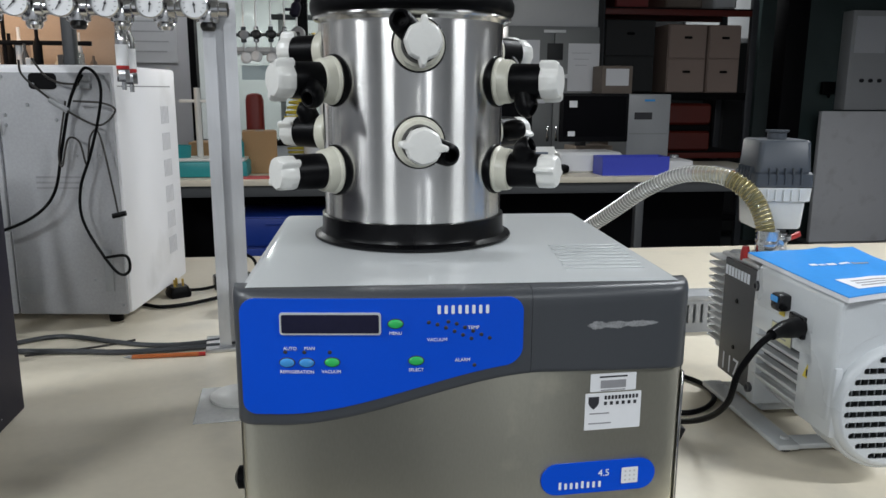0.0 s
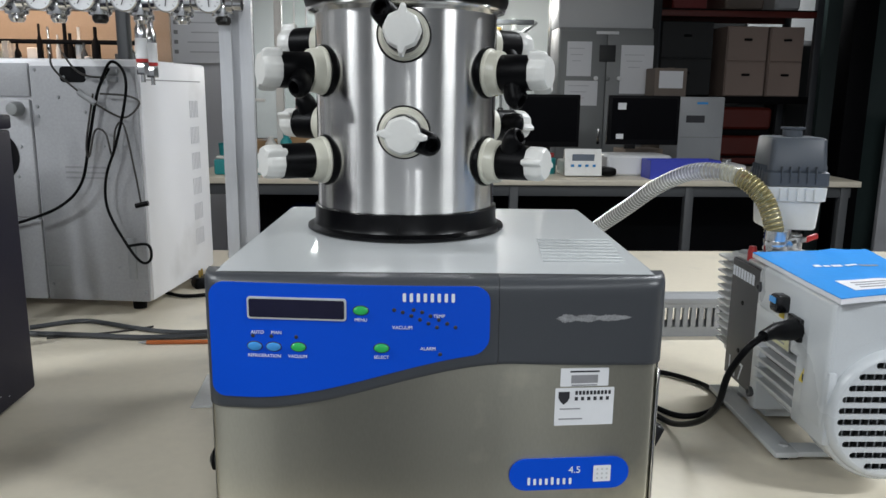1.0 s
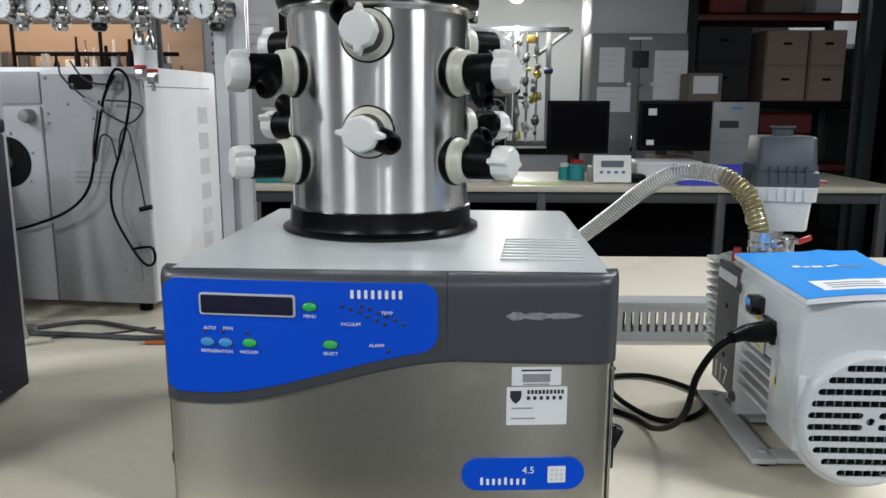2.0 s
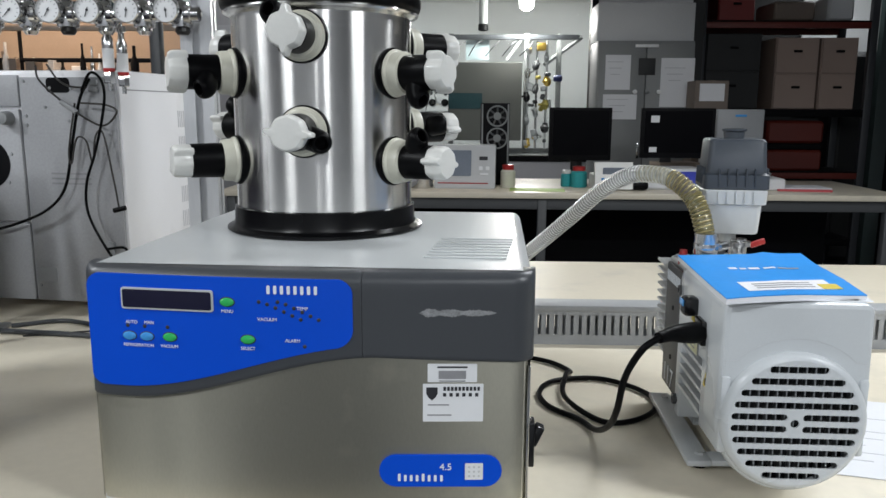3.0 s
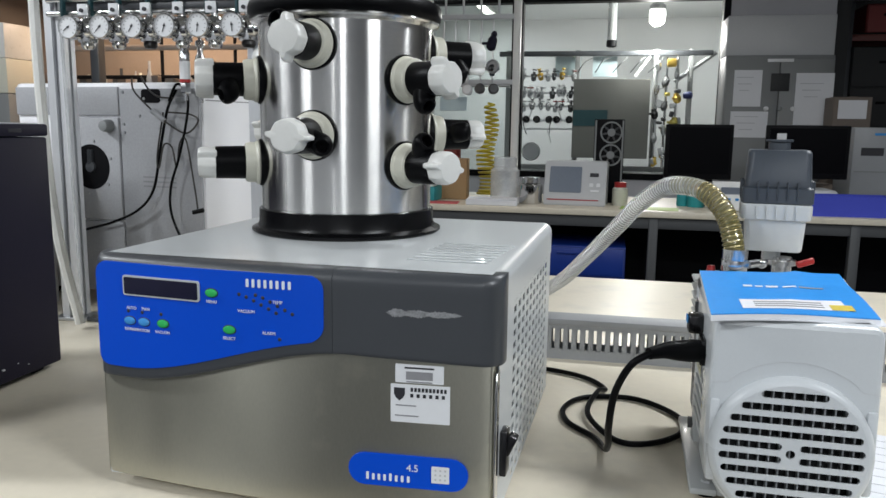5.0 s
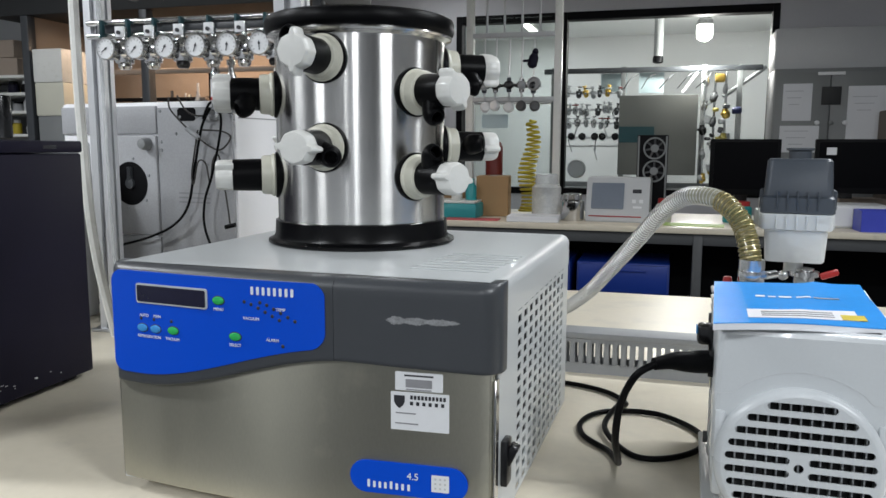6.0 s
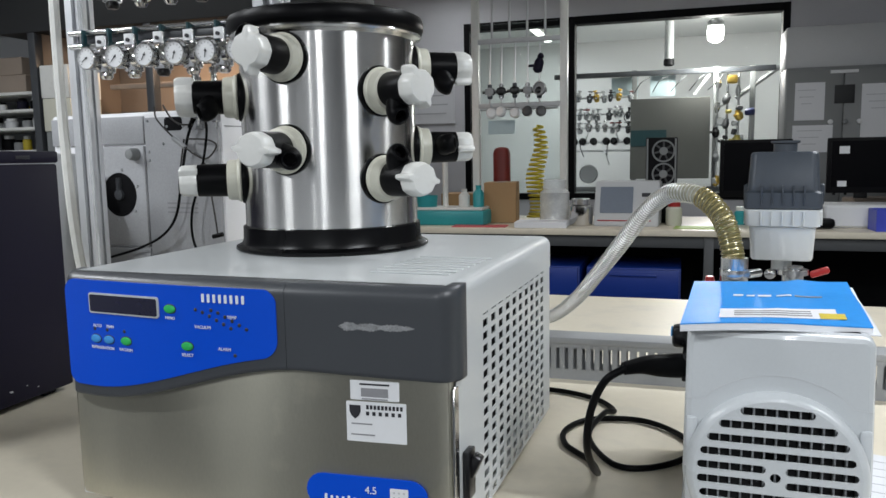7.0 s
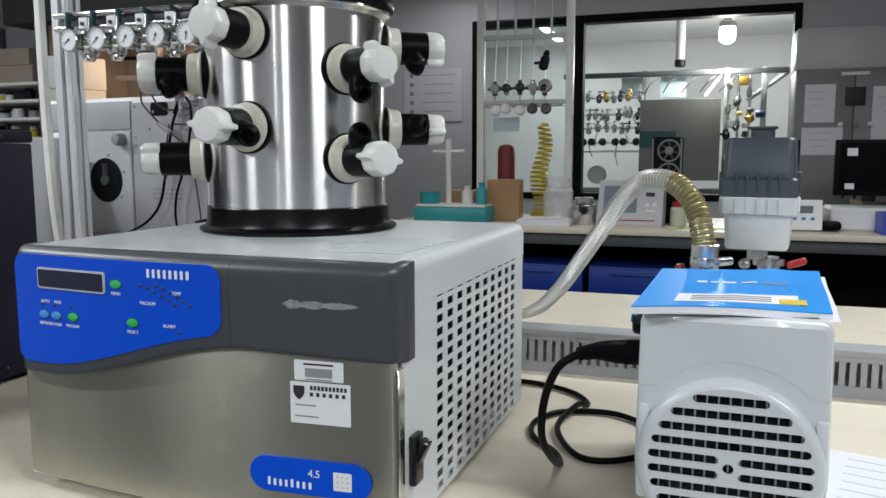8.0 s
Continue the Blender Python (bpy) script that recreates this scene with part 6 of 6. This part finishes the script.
# ---------------- room behind the glass ----------------
RIG = thing("gas_rig", pose(0.45, 8.0, 0), "steel gas manifold rig with a large grey control box", "gas rig")
for x in (-1.05, -0.35, 0.42, 0.75):
    part("upright", box(nb(), (x, 0.1, 1.08), (0.05, 0.05, 2.16), 0.004), M_CAB, RIG)
part("beam", box(nb(), (-0.10, 0.1, 2.125), (2.1, 0.06, 0.05), 0.004), M_FASCIA, RIG)
part("beam", box(nb(), (-0.10, 0.1, 0.98), (1.9, 0.06, 0.05), 0.004), M_CAB, RIG)
part("shelf", box(nb(), (-0.05, 0.0, 0.93), (1.9, 0.6, 0.04), 0.004), M_CAB, RIG)
cbx = part("control_box", box(nb(), (-0.003, -0.02, 1.475), (0.735, 0.26, 0.77), 0.006), M_BOXGREY, RIG, "large grey steel control box")
part("teal_plate", box(nb(), (-0.198, -0.154, 1.482), (0.335, 0.006, 0.155)), M_DARKTEAL, cbx, "dark teal name plate")
rnd = random.Random(21)
for z, c in ((1.90, M_BRASS), (1.735, M_CABLIGHT), (1.60, M_ALU), (1.455, M_CABLIGHT), (1.37, M_ALU)):
    part("manifold", rod(nb(), (-1.02, 0.05, z), (-0.36, 0.05, z), 0.011, 10), M_ALU, RIG)
for row, (z, n_) in enumerate(((1.90, 8), (1.735, 9), (1.60, 8), (1.455, 6))):
    for k in range(n_):
        x = -1.0 + 0.64 * (k + 0.5) / n_ + rnd.uniform(-0.02, 0.02)
        if row == 3:
            v = part("valve", lathe(nb(), [(0.016, 0), (0.036, 0.02), (0.036, 0.06), (0.024, 0.075), (0.002, 0.08)], 16, pose(x, 0.03, z + 0.005, 84, 0, rnd.uniform(-12, 12))), M_BLACKGLOSS, RIG, "black valve knob")
            part("collar", lathe(nb(), [(0.040, 0), (0.040, 0.018), (0.03, 0.02)], 16, pose(x, 0.032, z + 0.005, 84, 0, 0)), M_LABEL, v)
            continue
        r_ = rnd.uniform(0.018, 0.030)
        mt = (M_CHROME, M_ALU, M_EDGE, M_PLATE)[rnd.randrange(4)] if row else (M_BRASS, M_EDGE, M_PLATE)[k % 3]
        v = part("valve", lathe(nb(), [(r_ * 0.5, -0.05), (r_, -0.035), (r_, -0.005), (r_ * 1.3, 0), (r_ * 1.2, 0.022), (r_ * 0.5, 0.028), (r_ * 0.5, 0.055), (r_ * 0.9, 0.06), (r_ * 0.8, 0.07)], 12, pose(x, 0.03, z + rnd.uniform(-0.015, 0.015), rnd.uniform(-8, 8), rnd.uniform(-12, 12), 0)), mt, RIG)
        part("lever", box(nb(), (x + rnd.uniform(-0.02, 0.02), -0.01, z + 0.045), (rnd.uniform(0.03, 0.07), 0.014, 0.012), 0.003, 1), (M_BLACKGLOSS, M_EDGE, M_LABEL, M_REDDULL, M_EDGE)[rnd.randrange(5)], v)
        part("outlet", rod(nb(), (x, 0.02, z - 0.005), (x + 0.01, -0.06, z - 0.01), 0.010, 8), M_CHROME, v)
for k in range(8):
    x = -0.97 + 0.08 * k + rnd.uniform(-0.02, 0.02)
    z = (1.37, 1.455, 1.60, 1.735)[k % 4]
    part("pipe", sweep(nb(), spline([(x, 0.05, z), (x + rnd.uniform(-0.03, 0.03), -0.02, z - 0.05), (x + rnd.uniform(-0.05, 0.05), 0.03, z - 0.14)], 6), 0.006, 6), (M_ALU, M_CHROME)[k % 2], RIG)
for k in range(5):
    part("hose", sweep(nb(), spline([(-0.34 + 0.17 * k, -0.02, 1.93), (-0.28 + 0.18 * k, -0.05, 2.02 + 0.02 * (k % 2)), (-0.20 + 0.17 * k, 0.05, 2.08)], 8), 0.006, 6), M_PLATE, RIG)
for x, c in ((0.43, M_ALU), (0.52, M_CHROME), (0.62, M_ALU)):
    part("riser", rod(nb(), (x, 0.0, 1.00), (x, 0.0, 2.08), 0.012, 10), c, RIG)
for k in range(13):
    z = 1.06 + 0.078 * k
    x = (0.43, 0.52, 0.62)[k % 3] + rnd.uniform(-0.01, 0.01)
    r_ = rnd.uniform(0.022, 0.042)
    mt = (M_BRASS, M_CHROME, M_PLATE, M_EDGE, M_ALU, M_OLIVE, M_BLACKGLOSS, M_PLATE)[k % 8]
    f_ = part("fitting", lathe(nb(), [(r_ * 0.5, -0.05), (r_, -0.03), (r_ * 1.1, 0.01), (r_ * 0.7, 0.03), (r_ * 0.7, 0.05)], 12, pose(x, -0.01, z, rnd.uniform(-10, 10), rnd.uniform(-15, 15), 0)), mt, RIG)
    part("side_arm", rod(nb(), (x, -0.01, z), (x + rnd.uniform(-0.07, 0.07), -0.04, z + rnd.uniform(-0.03, 0.03)), 0.012, 8), mt, f_)
for k in range(14):
    x, z, w = 0.47 + rnd.uniform(-0.06, 0.17), rnd.uniform(1.03, 1.80), rnd.uniform(0.03, 0.07)
    mt = (M_PLATE, M_TRUNK, M_EDGE, M_BLACKGLOSS, M_OLIVE, M_EDGE, M_PLATE)[k % 7]
    part("instrument", box(nb(), (0, 0, 0), (w, 0.06, w * rnd.uniform(0.6, 1.6)), 0.008, 1), mt, RIG, m=pose(x, -0.03 + rnd.uniform(-0.04, 0.05), z, 0, rnd.uniform(-20, 20), rnd.uniform(-30, 30)))
part("orange_valve", box(nb(), (0.56, -0.03, 2.02), (0.09, 0.08, 0.08), 0.015), M_BRASS, RIG)
part("pressure_gauge", lathe(nb(), [(0.085, 0), (0.095, 0.02), (0.085, 0.05), (0.080, 0.04), (0.002, 0.04)], 28, pose(-0.78, -0.05, 1.14, 90, 0, 0)), M_EDGE, RIG, "round dark gauge")
part("blue_motor", lathe(nb(), [(0.05, -0.06), (0.055, -0.05), (0.055, 0.05), (0.04, 0.07)], 18, pose(0.70, -0.3, 1.70, 20, 90, 0) @ Matrix.Scale(0.6, 4)), M_MOTORBLUE, RIG, "blue actuator")
part("brace", rod(nb(), (0.60, 0.1, 1.85), (0.98, 0.1, 2.13), 0.022, 8), M_TRUNK, RIG)
part("duct", rod(nb(), (-0.025, 0.16, 2.26), (-0.025, 0.16, CEIL - 0.02), 0.045, 20), M_CAB, RIG, "grey exhaust duct")
part("duct_nozzle", lathe(nb(), [(0.030, 2.19), (0.052, 2.20), (0.052, 2.255), (0.040, 2.265)], 20, pose(-0.025, 0.16, 0)), M_FRAME, RIG, "black duct nozzle")
part("pipe", rod(nb(), (0.22, 0.1, 1.90), (0.38, 0.1, 2.12), 0.014, 8), M_LABEL, RIG)
for x, z, w, h in ((-0.45, 2.0, 0.26, 0.20), (-0.08, 2.0, 0.24, 0.20)):
    part("plate", box(nb(), (x, 0.16, z), (w, 0.01, h)), M_NOTICE, RIG)
LN = thing("hanging_lamp", pose(0.845, 7.88, CEIL), "small lit glass lantern on the ceiling", "lamp")
part("mount", lathe(nb(), [(0.07, 0), (0.07, -0.03), (0.03, -0.06), (0.03, -0.16), (0.075, -0.20), (0.075, -0.24)], 20), M_CAB, LN)
part("globe", lathe(nb(), [(0.070, -0.24), (0.078, -0.29), (0.070, -0.36), (0.03, -0.39), (0.002, -0.395)], 24), M_LAMP, LN, "glowing white globe")

# ---------------- fume cupboard and shelves, far left ----------------
FC = thing("fume_cupboard", pose(-2.25, 4.10, 0), "white fume cupboard with a warmly lit interior", "fume cupboard")
part("base_unit", box(nb(), (0, 0, 0.45), (2.1, 0.75, 0.90), 0.006), M_CABLIGHT, FC)
part("back", box(nb(), (0, 0.36, 1.50), (2.1, 0.03, 1.2)), M_TAN, FC, "tan back lining")
for x in (-0.80, 0.0, 1.04):
    part("post", box(nb(), (x, -0.34, 1.50), (0.05, 0.06, 1.2), 0.004), M_FASCIA, FC)
part("side", box(nb(), (-0.80, 0.0, 1.50), (0.03, 0.68, 1.2)), M_TAN, FC)
part("hood", box(nb(), (0, 0, 2.26), (2.1, 0.75, 0.32), 0.006), M_NEARBLACK, FC, "dark upper hood")
part("lamp", box(nb(), (0.3, 0.10, 2.085), (1.2, 0.06, 0.03), 0.004), M_WARM, FC, "warm strip lamp")
UN = thing("air_cleaner", pose(-2.905, 3.86, 0.90), "white and beige upright air cleaner in the fume cupboard", "air cleaner")
part("base_section", box(nb(), (0, 0, 0.315), (0.19, 0.24, 0.63), 0.006), M_CAB, UN, "grey lower section")
part("middle_section", box(nb(), (0, 0, 0.725), (0.20, 0.25, 0.19), 0.006), M_CREAM, UN, "beige middle section")
part("top_section", box(nb(), (0, 0, 0.915), (0.205, 0.26, 0.19), 0.008), M_WHITE, UN, "white top section")
rnd = random.Random(33)
for k in range(16):
    x = -0.35 + 0.085 * k + rnd.uniform(-0.02, 0.02)
    h = rnd.uniform(0.15, 0.50)
    if k % 2:
        part("glassware", lathe(nb(), [(0.035, 0.90), (0.04, 0.92), (0.04, 0.90 + h * 0.6), (0.015, 0.90 + h * 0.75), (0.015, 0.90 + h)], 14, pose(x, rnd.uniform(-0.1, 0.2), 0)), (G_BAG, M_CHROME, M_CREAM)[k % 3], FC)
    else:
        part("stand_rod", rod(nb(), (x, 0.1, 0.90), (x, 0.1, 1.0 + h), 0.012, 8), M_EDGE, FC)
tube_light(-2.0, 4.05, 2.06, 1.2, 13, 0, 0.06, (1.0, 0.72, 0.50))
part("inner_shelf", box(nb(), (0.25, 0.12, 1.50), (1.55, 0.36, 0.02), 0.002), M_BROWN, FC, "brown inner shelf")
part("inner_rail", box(nb(), (0.25, -0.05, 1.80), (1.55, 0.03, 0.03), 0.002), M_TAN, FC)
for z in (1.64, 1.93):
    part("inner_rail", box(nb(), (0.25, 0.02, z), (1.55, 0.02, 0.022), 0.002), M_FRAME, FC, "dark inner rail")
for x in (-0.30, 0.16, 0.62):
    part("inner_upright", rod(nb(), (x, 0.02, 1.51), (x, 0.02, 2.06), 0.010, 8), M_FRAME, FC)
for k in range(44):
    x = -0.48 + 0.034 * k + rnd.uniform(-0.012, 0.012)
    h, w = rnd.uniform(0.05, 0.22), rnd.uniform(0.010, 0.024)
    y = rnd.uniform(-0.02, 0.22)
    mt = (M_BROWN, M_CREAM, G_BAG, M_FRAME, M_CHROME, M_CARD, M_LABEL, M_FASCIA)[rnd.randrange(8)]
    if k % 3 == 0:
        part("small_box", box(nb(), (x, y, 1.51 + h / 3), (w * 2.4, 0.08, h / 1.5), 0.003, 1), mt, FC)
    else:
        part("flask", lathe(nb(), [(w, 1.51), (w, 1.51 + h * 0.55), (w * 0.4, 1.51 + h * 0.75), (w * 0.4, 1.51 + h), (0.002, 1.51 + h)], 14, pose(x, y, 0)), mt, FC)
SH = thing("shelf_unit", pose(-3.54, 4.10, 0), "tall shelf unit with tan cartons and white shelves", "shelf")
for x in (-0.40, 0.40):
    for y in (-0.2, 0.2):
        part("upright", box(nb(), (x, y, 1.1), (0.04, 0.04, 2.2), 0.003), M_FASCIA, SH)
part("back", box(nb(), (0, 0.215, 1.1), (0.78, 0.01, 2.2)), M_TRUNK, SH)
for z in (0.3, 0.9, 1.42, 1.56, 1.67, 1.775):
    part("shelf", box(nb(), (0, 0, z), (0.84, 0.44, 0.018), 0.003), M_WHITE, SH)
carton(-3.62, 4.05, 1.784, 0.66, 0.32, 0.105, 2, M_TAN, "flat tan carton on the shelf unit")
carton(-3.60, 4.06, 1.890, 0.62, 0.30, 0.105, -3, M_TAN, "flat tan carton on the shelf unit")
carton(-3.60, 4.10, 0.909, 0.6, 0.35, 0.22, 2, M_CARD)
rnd = random.Random(5)
for z, h in ((1.679, 0.075), (1.569, 0.08), (1.429, 0.10)):
    for k in range(8):
        mt = (M_FRAME, M_LABEL, M_TRUNK, M_YELLOW, M_NAVY, M_CABLIGHT)[rnd.randrange(6)]
        w = rnd.uniform(0.025, 0.042)
        jar(-3.93 + 0.088 * k, 4.02 + rnd.uniform(-0.06, 0.1), w, h * rnd.uniform(0.6, 1.0), mt, M_LABEL if k % 2 else M_FRAME, "small lidded pot on the shelf unit", z)
PO = thing("wall_poster", pose(-1.53, 6.385, 1.62), "pale safety poster with red headings", "poster")
part("sheet", box(nb(), (0, 0, 0.22), (0.52, 0.006, 0.44)), M_PAPER, PO)
for k in range(5):
    part("print_bar", box(nb(), (0.05, -0.0045, 0.385 - 0.075 * k), (0.30 - 0.03 * (k % 3), 0.002, 0.010)), M_INKPALE, PO)
    part("print_dot", box(nb(), (-0.19, -0.0045, 0.385 - 0.075 * k), (0.032, 0.002, 0.030)), M_INKGREY, PO)
